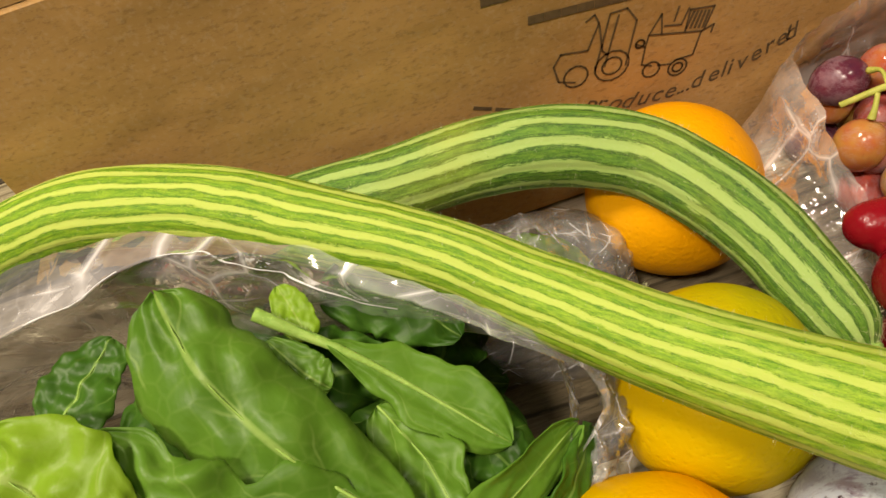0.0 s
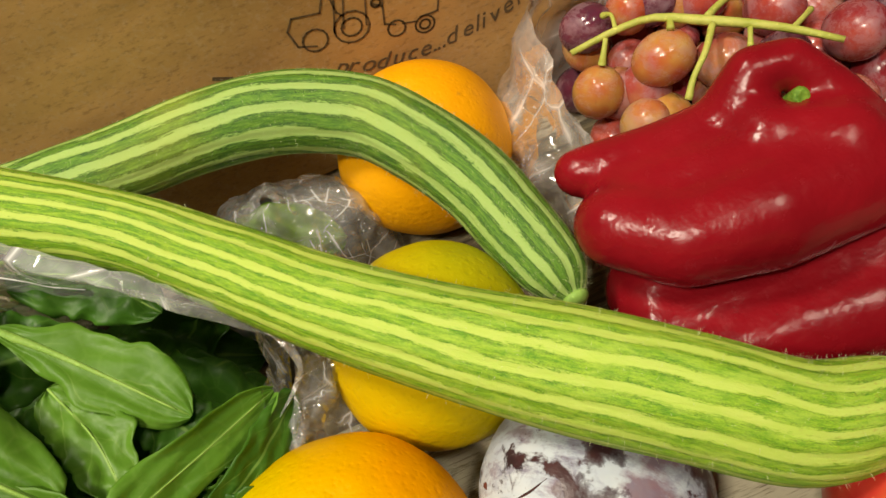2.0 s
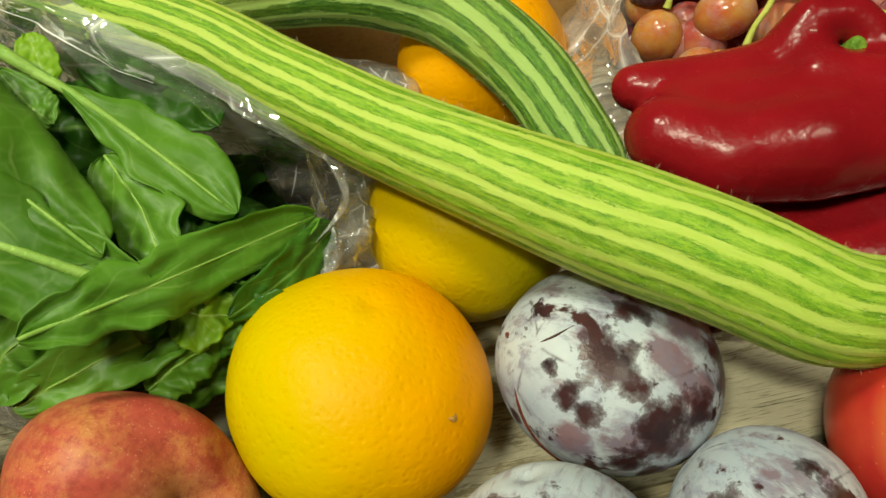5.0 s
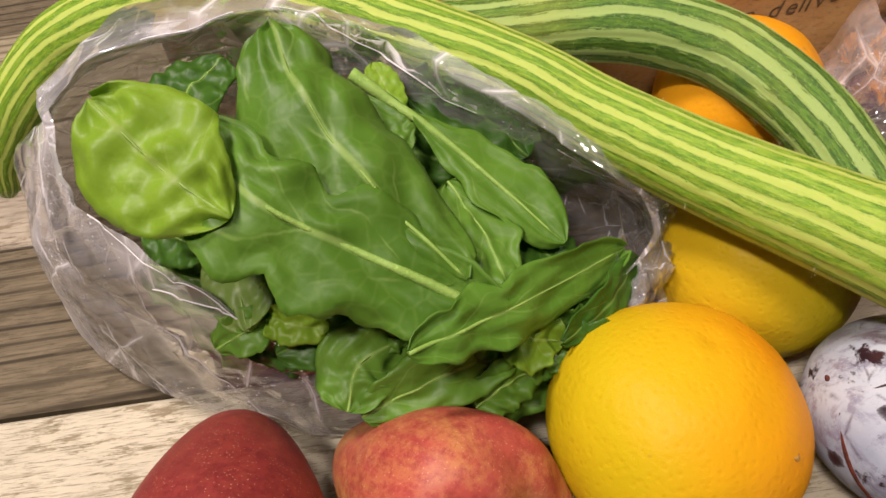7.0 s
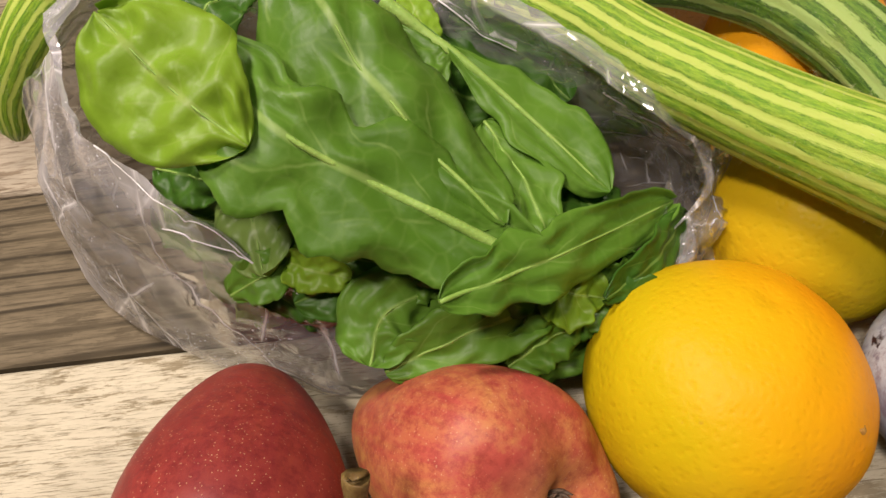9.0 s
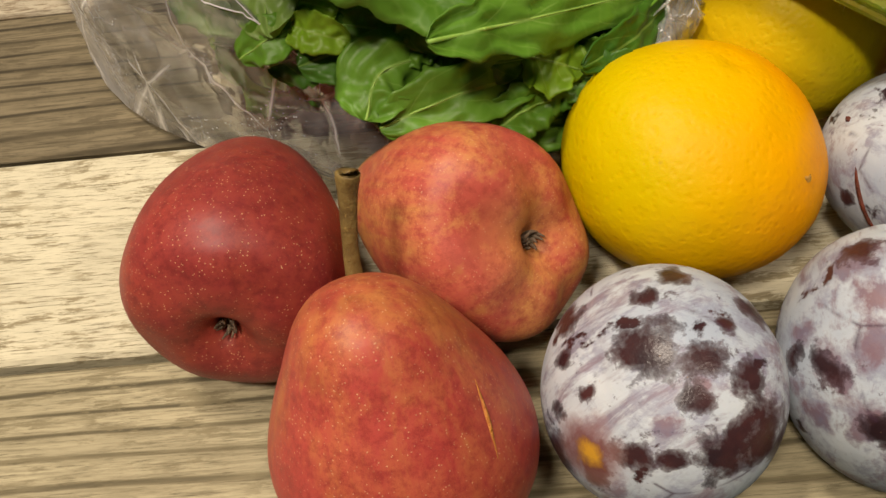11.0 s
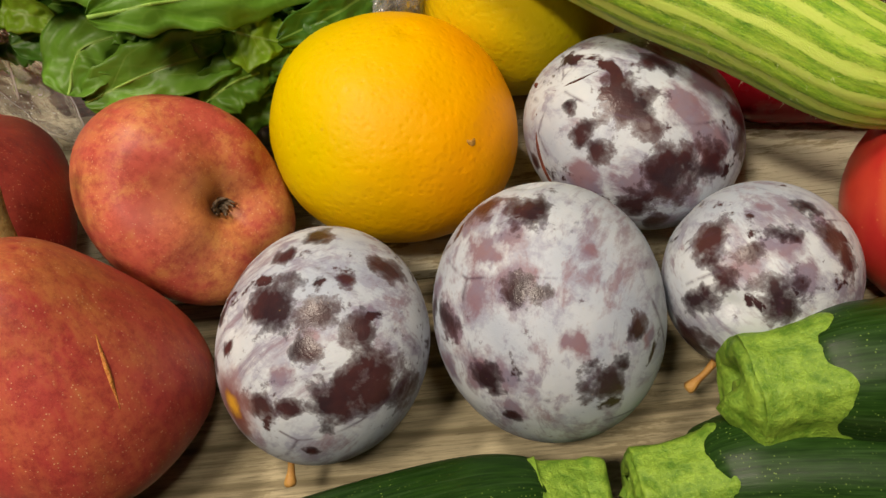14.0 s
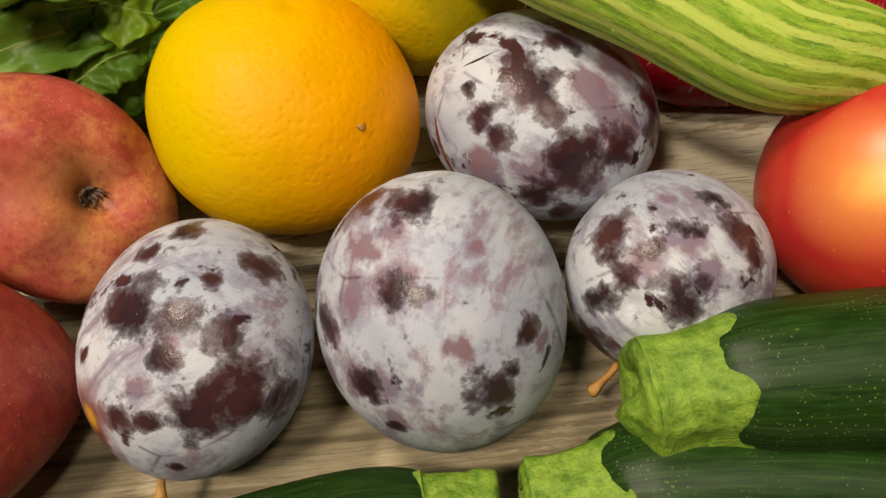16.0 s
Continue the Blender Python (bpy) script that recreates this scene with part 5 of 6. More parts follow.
for row, (z, step) in enumerate(((0.012, 0.0225), (0.031, 0.0225), (0.047, 0.0235))):
    y = 0.152 + 0.006 * row
    j = 0
    while y < 0.242 - 0.004 * row:
        x = 0.190 + 0.004 * row + (0.011 if j % 2 else 0.0)
        while x < 0.345:
            open_top = row == 2 and x < 0.285 and y < 0.222
            if rng.random() < (1.0, 0.97, 0.8)[row] and not open_top and not (row and y < 0.172 and x > 0.196 and x < 0.262):
                grape(x + rng.uniform(-0.003, 0.003), y + rng.uniform(-0.003, 0.003), z + rng.uniform(-0.003, 0.004), rng.choice((0, 0, 1, 2, 3, 3)), rng.uniform(0.92, 1.06), (rng.uniform(-0.9, 0.9), rng.uniform(-0.9, 0.9)))
            x += step
        y += step * 0.88
        j += 1
for x, y, z, k, size, tilt in ((0.182, 0.196, 0.043, 1, 1.0, (0.35, 0.1)), (0.208, 0.189, 0.054, 1, 1.03, (0.2, 1.2)), (0.193, 0.230, 0.047, 2, 1.0, (0.5, 0.9)), (0.201, 0.192, 0.038, 3, 1.05, (0.4, 0.2)), (0.230, 0.181, 0.048, 3, 1.0, (0.6, 0.6)),
                               (0.262, 0.196, 0.048, 0, 1.05, (0.9, 0.6)), (0.276, 0.164, 0.053, 0, 1.1, (0.9, 0.2)), (0.258, 0.141, 0.044, 3, 1.0, (0.9, 0.2)), (0.193, 0.176, 0.036, 1, 0.95, (0.4, 0.2)), (0.240, 0.218, 0.048, 0, 1.0, (0.9, 0.9)), (0.222, 0.226, 0.050, 2, 1.0, (0.9, 0.3)), (0.250, 0.172, 0.046, 2, 0.95, (0.2, 0.9))):
    grape(x, y, z, k, size, tilt)
stalks = bmesh.new()
for pts in ([(0.176, 0.206, 0.060, 0.0013), (0.195, 0.204, 0.064, 0.0015), (0.210, 0.200, 0.066, 0.0016), (0.224, 0.187, 0.067, 0.0021), (0.237, 0.176, 0.067, 0.0018), (0.249, 0.167, 0.065, 0.0016), (0.262, 0.154, 0.063, 0.0012)],
            [(0.224, 0.187, 0.067, 0.0017), (0.232, 0.192, 0.066, 0.0015), (0.241, 0.197, 0.064, 0.0013), (0.250, 0.204, 0.058, 0.0011)], [(0.226, 0.184, 0.067, 0.0015), (0.216, 0.172, 0.067, 0.0013), (0.208, 0.166, 0.063, 0.0012), (0.203, 0.161, 0.058, 0.0016)],
            [(0.190, 0.203, 0.063, 0.0011), (0.187, 0.199, 0.060, 0.0012), (0.185, 0.197, 0.056, 0.0018)], [(0.215, 0.197, 0.066, 0.0011), (0.212, 0.191, 0.066, 0.0017)],
            [(0.249, 0.167, 0.065, 0.0013), (0.257, 0.172, 0.063, 0.0011), (0.264, 0.177, 0.060, 0.0014)], [(0.195, 0.204, 0.064, 0.0010), (0.197, 0.212, 0.065, 0.0009), (0.196, 0.218, 0.061, 0.0016)], [(0.237, 0.176, 0.066, 0.0012), (0.234, 0.171, 0.066, 0.0010), (0.232, 0.167, 0.063, 0.0015)]):
    tube([(x - GX, y - GY, z, r) for x, y, z, r in pts], 16, 8, bm=stalks)
part("stalk", stalks, stalk_lime, bunch, "branched lime-green stalk")


def shell(name, loops, count, mat, crumple, seed, parent=None, around=120, sharp=38):
    """Film stretched through closed loops of (x, y, z) points, from the ground up, crumpled."""
    bm = bmesh.new()
    rings = [spline(list(l) + [l[0]], around + 1)[:-1] for l in loops]
    grid = []
    for i in range(count):
        s = i / (count - 1) * (len(rings) - 1)
        k = min(int(s), len(rings) - 2)
        f = s - k
        g = rings[k] * (1 - f) + rings[k + 1] * f
        c = g.mean(axis=0)
        row = []
        for j, p in enumerate(g):
            v = Vector(p)
            out = Vector((p[0] - c[0], p[1] - c[1], 0.012)).normalized()
            n1 = noise.noise(v * sharp + Vector((seed, 0, 0)))
            n2 = abs(noise.noise(v * sharp * 2.3 + Vector((0, seed, 0))))
            n3 = abs(noise.noise(v * sharp * 5 + Vector((0, 0, seed))))
            d = crumple * (1.1 * n1 + 0.7 * (0.3 - n2) + 0.15 * (0.3 - n3)) * min(1.0, 0.25 + 3 * i / count)
            q = v + out * d
            q.z = max(q.z, 0.0015)
            row.append(bm.verts.new(q))
        grid.append(row)
    for i in range(count - 1):
        for j in range(around):
            k = (j + 1) % around
            bm.faces.new((grid[i][j], grid[i][k], grid[i + 1][k], grid[i + 1][j]))
    return part(name, bm, mat, parent)


grape_bag = thing("plastic_bag", pose(0, 0, 0), "crumpled clear plastic bag holding the grapes", "bag", "plastic bags")
shell("film", [[(0.150, 0.142, 0.003), (0.140, 0.190, 0.003), (0.150, 0.240, 0.003), (0.240, 0.250, 0.003), (0.345, 0.248, 0.003), (0.358, 0.190, 0.003), (0.340, 0.140, 0.003), (0.250, 0.134, 0.003)],
               [(0.153, 0.150, 0.030), (0.144, 0.192, 0.032), (0.157, 0.242, 0.036), (0.240, 0.252, 0.040), (0.348, 0.250, 0.036), (0.358, 0.190, 0.036), (0.340, 0.138, 0.030), (0.250, 0.140, 0.020)],
               [(0.168, 0.162, 0.042), (0.166, 0.194, 0.062), (0.178, 0.235, 0.070), (0.240, 0.250, 0.070), (0.340, 0.246, 0.066), (0.350, 0.190, 0.060), (0.335, 0.146, 0.040), (0.250, 0.146, 0.030)]], 26, film_grapes, 0.007, 3.0, grape_bag)


# ---- leafy greens ----
greens = thing("salad_greens", pose(-0.05, 0.12, 0), "fresh bunch of broad green salad leaves in a bag", "greens")
GREENS = Vector((-0.05, 0.12, 0))


def leaf(spine, width, mat, facing=(0.15, -0.5, 0.85), cup=0.15, wave=0.14, lobes=0.08, seed=0.0, rib=0.0016, blade=0.0, droop=0.0, blunt=0.8, full=0.5, teeth=0.08, lean=0.0):
    """A leaf along spine from its foot to its tip; lean makes one half wider than the other."""
    ns, nw = 44, 18
    sp = [Vector(q) - GREENS for q in spline(spine, ns)]
    face = Vector(facing).normalized()
    bm = bmesh.new()
    uv = bm.loops.layers.uv.verify()
    top, low, mids = [], [], []
    for i in range(ns):
        s = i / (ns - 1)
        d = (sp[min(i + 1, ns - 1)] - sp[max(i - 1, 0)]).normalized()
        side = d.cross(face).normalized()
        up = side.cross(d).normalized()
        e = max(0.0, (s - blade) / (1 - blade))
        w = math.sin(math.pi * min(1.0, e) ** blunt) ** full if 0 < e < 1 else 0.0
        ra, rb = [], []
        for j in range(nw + 1):
            k = 2 * j / nw - 1
            hand = 5 if k > 0 else 0
            edge = 1 + lobes * (noise.noise(Vector((s * 5, hand, seed))) * 3.6 + 1.9 * noise.noise(Vector((s * 12, hand, seed))) + 0.3 * noise.noise(Vector((s * 40, hand, seed))))
            saw = (s * 4.5 + seed * 0.37 + (0.45 if k > 0 else 0.0)) % 1.0
            edge *= 1 + teeth * (0.5 - (saw / 0.8 if saw < 0.8 else (1 - saw) / 0.2)) * (1.1 - s)
            off = k * (w * width * 0.5 * edge * (1 + (lean if k > 0 else -lean)) + 0.0012)
            lift = cup * abs(off) ** 1.5 * 5 + wave * width * k * k * noise.noise(Vector((s * 4.5, k * 1.1, seed + 9))) * 1.7 + 0.11 * width * noise.noise(Vector((s * 7, k * 2.6, seed + 4))) + 0.005 * width * math.sin(math.pi * 9 * (s - 0.35 * abs(k)) + seed) * min(1.0, 3 * abs(k))
            lift -= droop * (off * off) * 18
            c = sp[i] + side * off + up * lift
            c.z = max(c.z, 0.003)
            ra.append(bm.verts.new(c))
            rb.append(bm.verts.new(c - up * 0.0006))
            if j == nw // 2:
                mids.append(c + up * 0.0001)
        top.append(ra)
        low.append(rb)
    for i in range(ns - 1):
        for j in range(nw):
            for g, flip in ((top, False), (low, True)):
                q = [g[i][j], g[i][j + 1], g[i + 1][j + 1], g[i + 1][j]]
                t = [(j / nw, i / (ns - 1)), ((j + 1) / nw, i / (ns - 1)), ((j + 1) / nw, (i + 1) / (ns - 1)), (j / nw, (i + 1) / (ns - 1))]
                if flip:
                    q, t = q[::-1], t[::-1]
                f = bm.faces.new(q)
                for loop, c in zip(f.loops, t):
                    loop[uv].uv = c
        for j, flip in ((0, False), (nw, True)):
            q = [top[i][j], top[i + 1][j], low[i + 1][j], low[i][j]]
            bm.faces.new(q[::-1] if flip else q)
    ob = part("leaf", bm, mat, greens)
    if rib:
        pts = [(*(mids[int(s * (ns - 1))] - face * rib * k * 0.22), rib * 0.5 * k) for s, k in ((0.0, 1.0), (0.12, 0.95), (0.25, 0.82), (0.37, 0.7), (0.5, 0.55), (0.62, 0.42), (0.75, 0.3), (0.87, 0.2), (0.97, 0.1))]
        part("midrib", tube(pts, 30, 8), rib_pale, ob, "pale green midrib")
    return ob


# filler leaves added under the large ones, dark green to deepen the shade in gaps
rng = random.Random(11)
for i in range(26):
    x = rng.uniform(-0.115, 0.0)
    y = rng.uniform(0.125 if x < -0.06 else 0.11, 0.175)
    h = 0.012 + 0.034 * max(0.0, min(1.0, (0.04 - x) / 0.15)) * rng.uniform(0.4, 1.0)
    a = rng.uniform(0, 2 * math.pi)
    l = rng.uniform(0.03, 0.045)
    leaf([(x - l * math.cos(a), y - l * 0.6 * math.sin(a), h), (x, y, h + 0.008), (x + l * math.cos(a), y + l * 0.6 * math.sin(a), h - 0.01)], rng.uniform(0.03, 0.045), leaf_dark, (rng.uniform(-0.4, 0.4), -0.4, 1), seed=i * 1.7, wave=0.14, rib=0.0)
# the large leaves in view, the broad ones on top first
leaf([(-0.0925, 0.0905, 0.1270), (-0.1085, 0.1010, 0.1390), (-0.1260, 0.1205, 0.1500)], 0.0385, leaf_light, (0.05, -0.60, 0.80), 0.06, 0.05, 0.03, 33.0, 0.0009, 0.0, 0.6, 1.35, 0.52, 0.02)
leaf([(-0.0208, 0.0754, 0.0827), (-0.0598, 0.0876, 0.1088), (-0.0871, 0.0972, 0.1273), (-0.1013, 0.1187, 0.1394)], 0.0370, leaf_mid, (0.25, -0.55, 0.80), 0.05, 0.16, 0.13, 1.0, 0.0036, 0.0, 0.3, 0.95, 0.50, 0.12, -0.15)
leaf([(-0.0316, 0.0847, 0.0937), (-0.0559, 0.1061, 0.1188), (-0.0718, 0.1304, 0.1356), (-0.0791, 0.1555, 0.1437)], 0.0360, leaf_mid, (0.20, -0.50, 0.84), 0.0, 0.12, 0.05, 2.0, 0.0013, 0.0, 1.4, 0.95, 0.38, 0.04)
leaf([(-0.0577, 0.1526, 0.1235), (-0.0305, 0.1352, 0.1039), (0.0031, 0.1062, 0.0785)], 0.0215, leaf_mid, (0.30, -0.45, 0.85), 0.04, 0.06, 0.10, 4.0, 0.0046, 0.33, 0.0, 1.6, 0.62, 0.30, -0.15)
leaf([(-0.0560, 0.1440, 0.1195), (-0.0481, 0.1327, 0.1135), (-0.0424, 0.1275, 0.1090)], 0.0125, leaf_mid, (0.25, -0.5, 0.8), 0.1, 0.08, 0.08, 41.0, 0.0, 0.0, 0.0, 1.2, 0.5, 0.1)
leaf([(-0.0455, 0.1459, 0.1111), (-0.0481, 0.1560, 0.1143), (-0.0509, 0.1650, 0.1174)], 0.0100, leaf_light, (0.2, -0.5, 0.8), 0.1, 0.1, 0.05, 19.0, 0.0)
leaf([(-0.0400, 0.1690, 0.1050), (-0.0177, 0.1638, 0.0917), (-0.0010, 0.1490, 0.0790)], 0.0260, leaf_dark, (0.3, -0.5, 0.8), 0.0, 0.10, 0.05, 7.0, 0.0010, 0.0, 0.5)
leaf([(-0.0320, 0.1240, 0.0965), (-0.0228, 0.1051, 0.0881), (-0.0180, 0.0830, 0.0810)], 0.0190, leaf_mid, (0.4, -0.4, 0.8), 0.1, 0.12, 0.10, 6.0, 0.0010)
leaf([(-0.0140, 0.1200, 0.0800), (-0.0040, 0.1090, 0.0740), (0.0030, 0.0980, 0.0680)], 0.0200, leaf_dark, (0.3, -0.5, 0.8), 0.1, 0.12, 0.08, 42.0, 0.0)
leaf([(-0.0506, 0.0600, 0.0960), (-0.0172, 0.0790, 0.0850), (0.0256, 0.1122, 0.0638)], 0.0185, leaf_mid, (0.30, -0.65, 0.70), 0.1, 0.20, 0.12, 5.0, 0.0014, 0.0, 0.3, 1.0, 0.5, 0.10)
leaf([(0.0310, 0.1130, 0.0560), (0.0150, 0.0910, 0.0620), (-0.0038, 0.0760, 0.0660)], 0.0140, leaf_dark, (0.5, -0.7, 0.5), 0.2, 0.12, 0.06, 15.0, 0.0)
leaf([(-0.0700, 0.1000, 0.0850), (-0.0512, 0.0900, 0.0800), (-0.0271, 0.0850, 0.0720)], 0.0190, leaf_mid, (0.1, -0.8, 0.6), 0.4, 0.10, 0.06, 9.0, 0.0009, 0.0, 0.0, 0.9, 0.5)
leaf([(-0.0940, 0.0850, 0.0700), (-0.0735, 0.0900, 0.0712), (-0.0480, 0.0900, 0.0640)], 0.0200, leaf_dark, (0.0, -0.7, 0.7), 0.2, 0.08, 0.05, 10.0, 0.0, 0.0, 0.0, 0.9, 0.5, 0.02)
leaf([(-0.0730, 0.0640, 0.0640), (-0.0671, 0.0757, 0.0720), (-0.0480, 0.0850, 0.0700)], 0.0240, leaf_mid, (-0.1, -0.8, 0.6), 0.0, 0.12, 0.06, 14.0, 0.0010, 0.0, 1.0, 0.9, 0.45, 0.05)
leaf([(-0.0693, 0.0640, 0.0600), (-0.0434, 0.0715, 0.0640), (-0.0134, 0.0830, 0.0600)], 0.0190, leaf_mid, (0.1, -0.8, 0.6), 0.5, 0.16, 0.08, 44.0, 0.0010, 0.0, 0.0, 0.9, 0.5, 0.05)
leaf([(-0.0338, 0.0670, 0.0500), (-0.0219, 0.0720, 0.0540), (-0.0078, 0.0780, 0.0530)], 0.0160, leaf_mid, (0.1, -0.8, 0.6), 0.3, 0.14, 0.06, 11.0, 0.0008)
leaf([(-0.0200, 0.0780, 0.0560), (-0.0071, 0.0800, 0.0580), (0.0050, 0.0860, 0.0540)], 0.0170, leaf_dark, (0.2, -0.8, 0.6), 0.2, 0.14, 0.06, 45.0, 0.0)
leaf([(-0.0450, 0.0720, 0.0420), (-0.0250, 0.0740, 0.0420), (0.0000, 0.0820, 0.0400)], 0.0220, leaf_mid, (0.1, -0.9, 0.5), 0.2, 0.14, 0.06, 46.0, 0.0)
leaf([(-0.1062, 0.1210, 0.0945), (-0.1031, 0.1059, 0.0895), (-0.1005, 0.0880, 0.0800)], 0.0235, leaf_pale, (-0.2, -0.6, 0.75), 0.1, 0.10, 0.05, 13.0, 0.0010, 0.0, 0.4, 1.0, 0.45, 0.03)
leaf([(-0.0940, 0.0925, 0.0805), (-0.0863, 0.0880, 0.0800), (-0.0760, 0.0870, 0.0760)], 0.0110, leaf_light, (0.0, -0.8, 0.6), 0.8, 0.2, 0.05, 16.0, 0.0)
leaf([(-0.0955, 0.0990, 0.0860), (-0.0870, 0.0960, 0.0850), (-0.0790, 0.0950, 0.0820)], 0.0100, leaf_light, (0.0, -0.8, 0.6), 0.4, 0.2, 0.05, 17.0, 0.0)
leaf([(-0.1140, 0.1270, 0.1330), (-0.1037, 0.1380, 0.1370), (-0.0950, 0.1500, 0.1370)], 0.0200, leaf_dark, (-0.1, -0.5, 0.85), 0.1, 0.12, 0.06, 18.0, 0.0010)
leaf([(-0.1100, 0.1160, 0.1180), (-0.1020, 0.1180, 0.1180), (-0.0920, 0.1220, 0.1200)], 0.0160, leaf_mid, (0.0, -0.6, 0.8), 0.1, 0.12, 0.06, 22.0, 0.0008)
leaf([(-0.1360, 0.1400, 0.0960), (-0.1290, 0.1330, 0.0970), (-0.1190, 0.1300, 0.0940)], 0.0130, leaf_light, (-0.2, -0.6, 0.8), 0.2, 0.14, 0.06, 26.0, 0.0)
leaf([(-0.1340, 0.1280, 0.0900), (-0.1222, 0.1200, 0.0930), (-0.1100, 0.1140, 0.0920)], 0.0180, leaf_dark, (-0.1, -0.7, 0.7), 0.1, 0.12, 0.06, 23.0, 0.0008)
leaf([(-0.1400, 0.1270, 0.0760), (-0.1220, 0.1190, 0.0740), (-0.1020, 0.1120, 0.0680)], 0.0240, leaf_mid, (-0.2, -0.7, 0.7), 0.1, 0.14, 0.08, 51.0, 0.0010)
leaf([(-0.1300, 0.1200, 0.0540), (-0.1080, 0.1110, 0.0520), (-0.0880, 0.1060, 0.0460)], 0.0260, leaf_mid, (-0.2, -0.8, 0.6), 0.1, 0.14, 0.08, 52.0, 0.0010)
leaf([(-0.0980, 0.1040, 0.0560), (-0.0840, 0.0980, 0.0520), (-0.0680, 0.0940, 0.0440)], 0.0240, leaf_dark, (-0.1, -0.8, 0.6), 0.1, 0.14, 0.08, 53.0, 0.0)
leaf([(-0.0600, 0.1060, 0.0840), (-0.0420, 0.1100, 0.0840), (-0.0240, 0.1140, 0.0800)], 0.0300, leaf_dark, (0.3, -0.5, 0.8), 0.1, 0.12, 0.06, 54.0, 0.0)
leaf([(-0.0700, 0.1400, 0.1050), (-0.0480, 0.1400, 0.0980), (-0.0240, 0.1420, 0.0880)], 0.0300, leaf_dark, (0.3, -0.5, 0.8), 0.1, 0.12, 0.06, 55.0, 0.0)
tuck = random.Random(23)
for i in range(26):
    s = tuck.random()
    x, y, z = -0.105 + 0.115 * s, 0.096 - 0.014 * s + tuck.uniform(-0.008, 0.010), 0.080 - 0.026 * s + tuck.uniform(-0.014, 0.006)
    a, l = tuck.uniform(-0.7, 0.9), tuck.uniform(0.010, 0.018)
    leaf([(x - l * math.cos(a), y - 0.5 * l * math.sin(a), z - 0.6 * l * math.sin(a)), (x, y - 0.003, z + 0.003), (x + l * math.cos(a), y + 0.5 * l * math.sin(a), z + 0.5 * l * math.sin(a))], tuck.uniform(0.010, 0.018), tuck.choice((leaf_mid, leaf_mid, leaf_dark, leaf_light)), (tuck.uniform(-0.3, 0.4), -0.75, 0.65), 0.2, 0.2, 0.10, 60 + i * 1.3, 0.0007, 0.0, 0.0, 0.9, 0.5, 0.12)
for i in range(12):
    s = tuck.random()
    x, y, z = -0.128 + 0.062 * s, 0.128 - 0.030 * s + tuck.uniform(-0.003, 0.006), tuck.uniform(0.024, 0.062)
    a, l = tuck.uniform(-0.8, 0.5), tuck.uniform(0.012, 0.018)
    leaf([(x - l * math.cos(a), y + 0.3 * l, z - 0.5 * l * math.sin(a)), (x, y, z + 0.003), (x + l * math.cos(a), y - 0.1 * l, z + 0.5 * l * math.sin(a))], tuck.uniform(0.016, 0.024), tuck.choice((leaf_mid, leaf_light, leaf_pale)), (tuck.uniform(-0.4, 0.1), -0.75, 0.65), 0.2, 0.2, 0.08, 90 + i * 1.7, 0.0008, 0.0, 0.0, 0.9, 0.5, 0.08)
leaf([(0.0060, 0.1790, 0.0360), (0.0340, 0.1890, 0.0430), (0.0620, 0.1880, 0.0310)], 0.0320, leaf_light, (0.0, -0.4, 1), 0.2, 0.1, 0.06, 20.0, 0.0012)

greens_bag = thing("plastic_bag", pose(0, 0, 0), "open crumpled clear plastic bag round the greens", "bag", "plastic bags")
bag_film = shell("film", [[(-0.224, 0.226, 0.004), (-0.214, 0.186, 0.003), (-0.190, 0.148, 0.003), (-0.154, 0.120, 0.003), (-0.111, 0.098, 0.004), (-0.076, 0.088, 0.006), (-0.014, 0.086, 0.006), (0.006, 0.098, 0.006), (0.036, 0.124, 0.006), (0.048, 0.150, 0.006), (0.030, 0.185, 0.006), (-0.040, 0.205, 0.005), (-0.110, 0.215, 0.005), (-0.180, 0.235, 0.005)],
               [(-0.205, 0.205, 0.070), (-0.190, 0.160, 0.065), (-0.168, 0.130, 0.055), (-0.136, 0.108, 0.045), (-0.104, 0.092, 0.040), (-0.074, 0.082, 0.030), (-0.012, 0.086, 0.028), (0.010, 0.098, 0.034), (0.040, 0.118, 0.040), (0.046, 0.134, 0.054), (0.016, 0.148, 0.070), (-0.038, 0.168, 0.090), (-0.110, 0.188, 0.105), (-0.170, 0.205, 0.090)],
               [(-0.158, 0.160, 0.120), (-0.152, 0.135, 0.114), (-0.142, 0.116, 0.106), (-0.118, 0.100, 0.098), (-0.095, 0.090, 0.074), (-0.075, 0.082, 0.053), (-0.010, 0.088, 0.046), (0.008, 0.092, 0.052), (0.030, 0.108, 0.062), (0.034, 0.121, 0.076), (0.007, 0.134, 0.094), (-0.032, 0.161, 0.119), (-0.080, 0.176, 0.136), (-0.131, 0.166, 0.137)],
               [(-0.164, 0.170, 0.122), (-0.154, 0.136, 0.116), (-0.143, 0.117, 0.108), (-0.119, 0.101, 0.100), (-0.096, 0.091, 0.076), (-0.076, 0.083, 0.055), (-0.010, 0.089, 0.048), (0.009, 0.093, 0.054), (0.034, 0.110, 0.064), (0.038, 0.124, 0.080), (0.010, 0.139, 0.099), (-0.029, 0.166, 0.121), (-0.080, 0.188, 0.132), (-0.133, 0.196, 0.134)]], 44, film_greens, 0.006, 7.0, greens_bag, 170, 26)
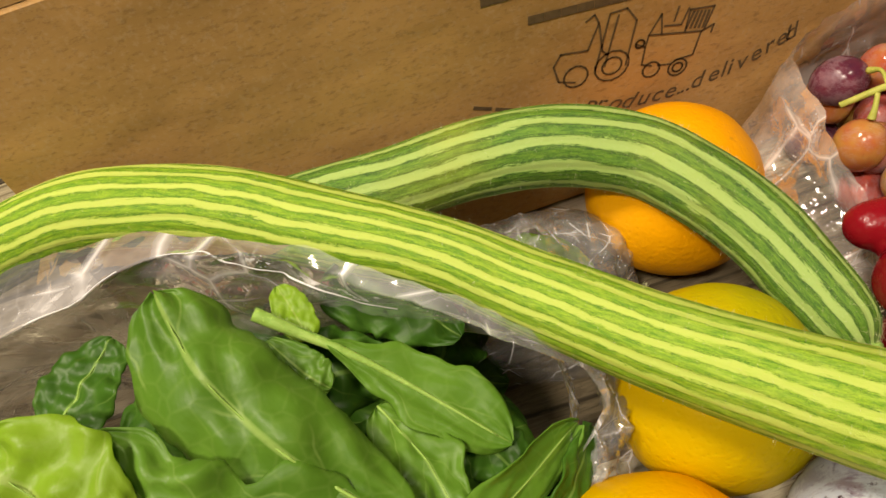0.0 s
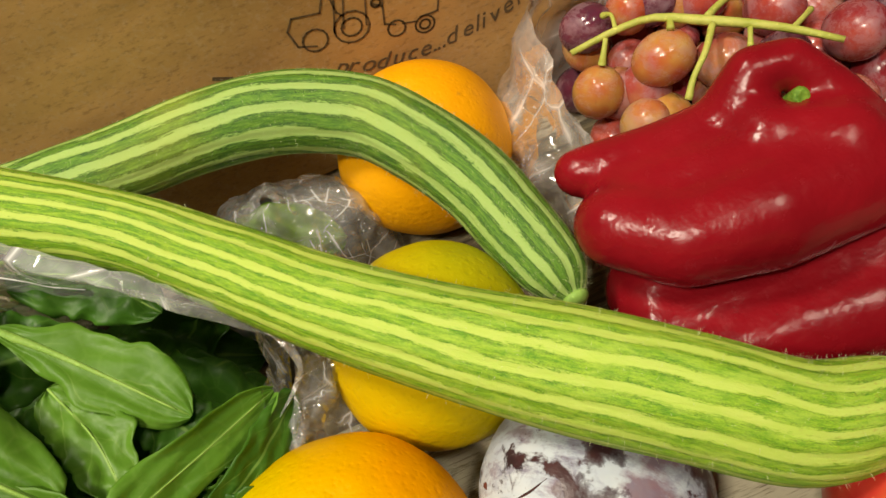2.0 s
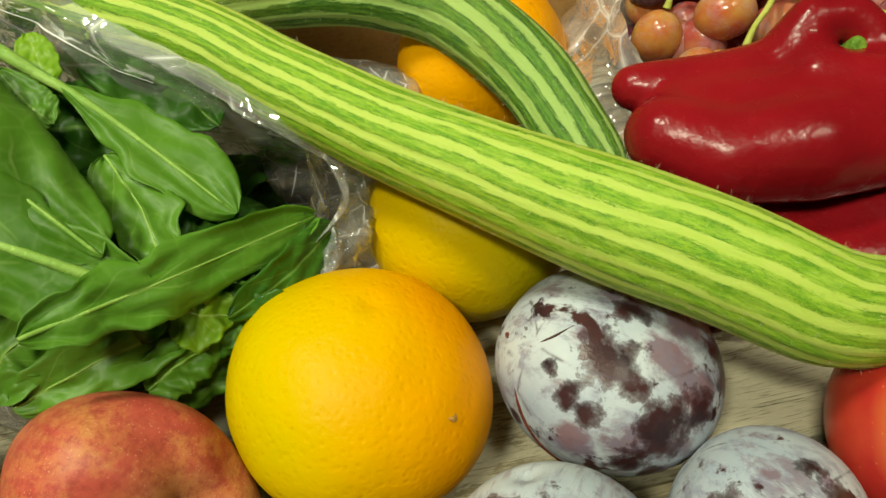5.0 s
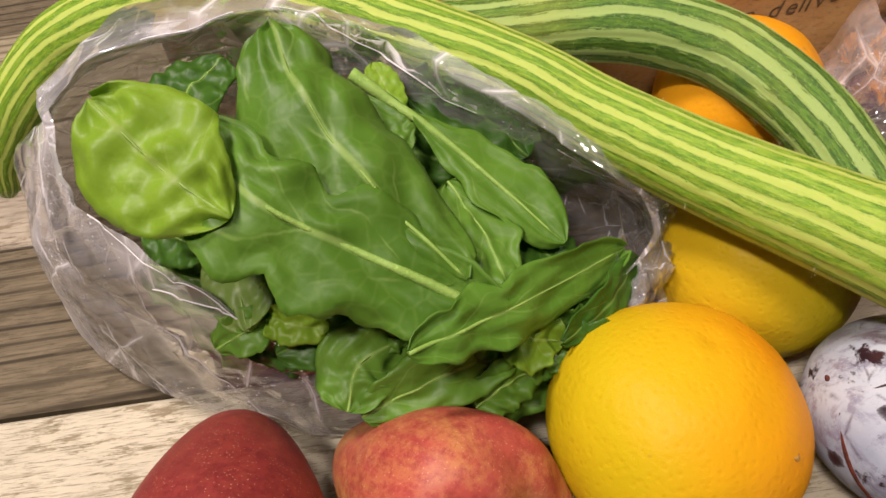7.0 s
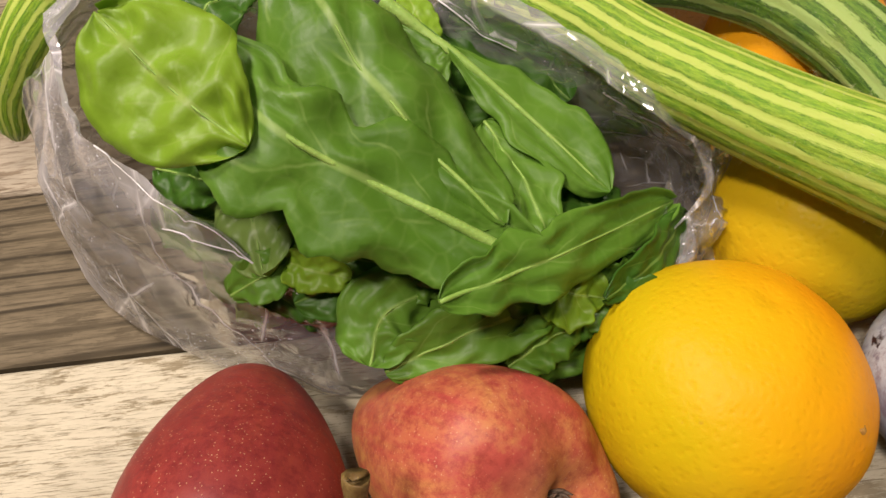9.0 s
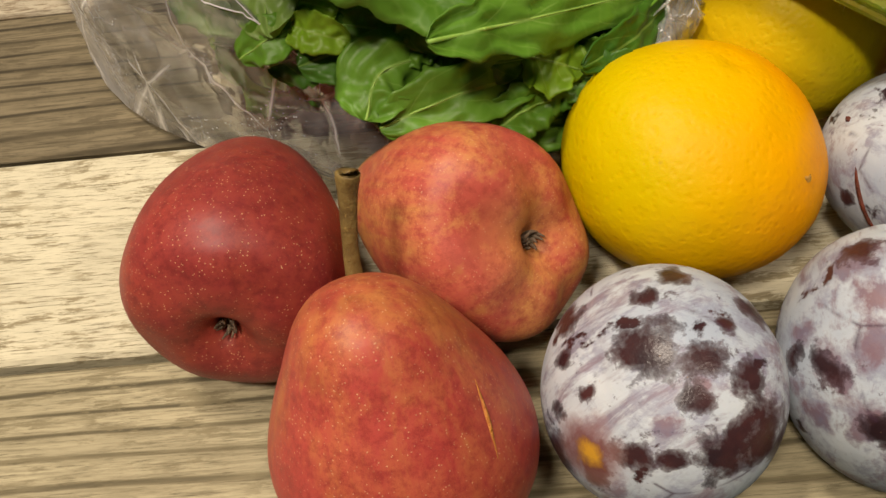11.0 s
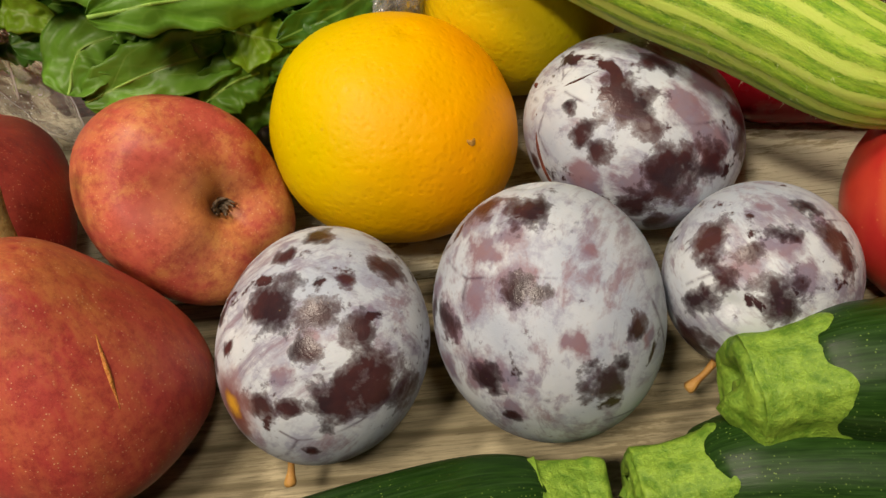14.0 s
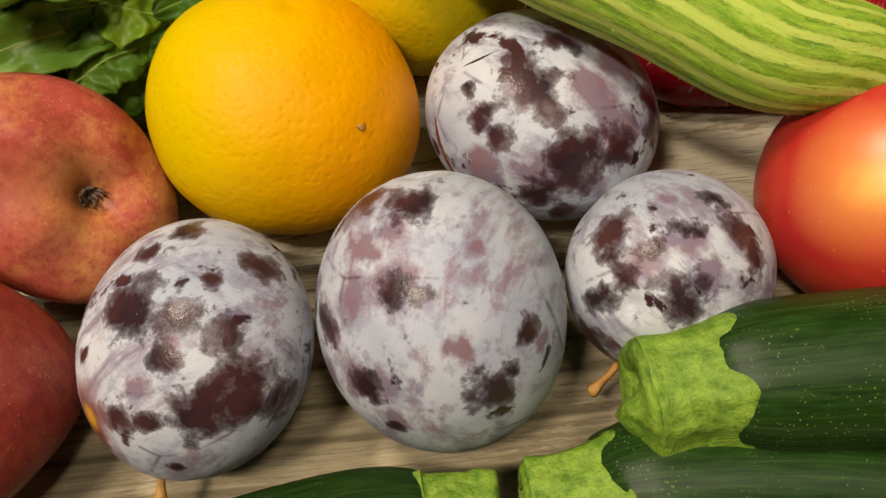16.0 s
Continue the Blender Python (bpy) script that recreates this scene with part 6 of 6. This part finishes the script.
shell("film_tail", [[(0.010, 0.165, 0.004), (0.055, 0.158, 0.004), (0.074, 0.178, 0.004), (0.082, 0.205, 0.004), (0.050, 0.222, 0.004), (0.010, 0.215, 0.004)],
                    [(0.008, 0.170, 0.040), (0.050, 0.165, 0.038), (0.072, 0.182, 0.034), (0.074, 0.205, 0.036), (0.045, 0.218, 0.042), (0.008, 0.212, 0.045)],
                    [(0.025, 0.185, 0.060), (0.042, 0.184, 0.058), (0.054, 0.190, 0.054), (0.056, 0.198, 0.054), (0.042, 0.204, 0.058), (0.025, 0.200, 0.060)],
                    [(0.038, 0.192, 0.062), (0.040, 0.192, 0.062), (0.042, 0.193, 0.061), (0.042, 0.195, 0.061), (0.040, 0.196, 0.062), (0.038, 0.195, 0.062)]], 24, film_crisp, 0.006, 12.0, greens_bag, 90, 60)
shell("film_fold", [[(0.022, 0.090, 0.030), (0.040, 0.102, 0.028), (0.052, 0.122, 0.032), (0.050, 0.142, 0.044), (0.034, 0.146, 0.058), (0.030, 0.125, 0.050), (0.024, 0.106, 0.042)],
                    [(0.020, 0.094, 0.046), (0.034, 0.104, 0.050), (0.044, 0.122, 0.058), (0.044, 0.140, 0.066), (0.030, 0.146, 0.074), (0.028, 0.126, 0.064), (0.022, 0.108, 0.054)],
                    [(0.024, 0.100, 0.056), (0.030, 0.106, 0.060), (0.036, 0.122, 0.068), (0.036, 0.136, 0.076), (0.026, 0.142, 0.080), (0.027, 0.126, 0.070), (0.024, 0.110, 0.060)]], 20, film_crisp, 0.008, 21.0, greens_bag, 110, 110)


def crease(ob, path, width, name="crease"):
    """A thin white tube on the film through places near it, standing in for a fold's glint."""
    pts = []
    for k, place in enumerate(spline(path, 5 * len(path))):
        hit, co, nrm, _ = ob.closest_point_on_mesh(Vector(place))
        n = noise.noise(Vector(place) * 160)
        pts.append((*(co + (Vector((0, -0.66, 0.75)) * 0.0012)), width * max(0.25, 0.8 + 1.1 * n)))
    return part(name, tube(pts, 3 * len(pts), 6), film_glint, ob)


for path in ([(-0.1508, 0.1084, 0.1113), (-0.1447, 0.1075, 0.1092), (-0.1324, 0.0962, 0.1019), (-0.1195, 0.0823, 0.0936), (-0.1090, 0.0735, 0.0876), (-0.0969, 0.0695, 0.0829)],
             [(-0.1186, 0.1268, 0.1525), (-0.1031, 0.1425, 0.1454), (-0.0950, 0.1654, 0.1441), (-0.0921, 0.1724, 0.1433)],
             [(-0.0806, 0.1767, 0.1385), (-0.0537, 0.1736, 0.1213), (-0.0261, 0.1715, 0.1038), (-0.0149, 0.1673, 0.0962)],
             [(-0.1361, 0.0834, 0.0919), (-0.1169, 0.0819, 0.0861), (-0.1014, 0.0770, 0.0801), (-0.0810, 0.0688, 0.0717)],
             [(0.0162, 0.1551, 0.0723), (0.0255, 0.1480, 0.0653), (0.0427, 0.1358, 0.0528)], [(0.0023, 0.1343, 0.0774), (0.0126, 0.1393, 0.0719), (0.0180, 0.1349, 0.0679), (0.0238, 0.1282, 0.0632)]):
    crease(bag_film, path, 0.00028)
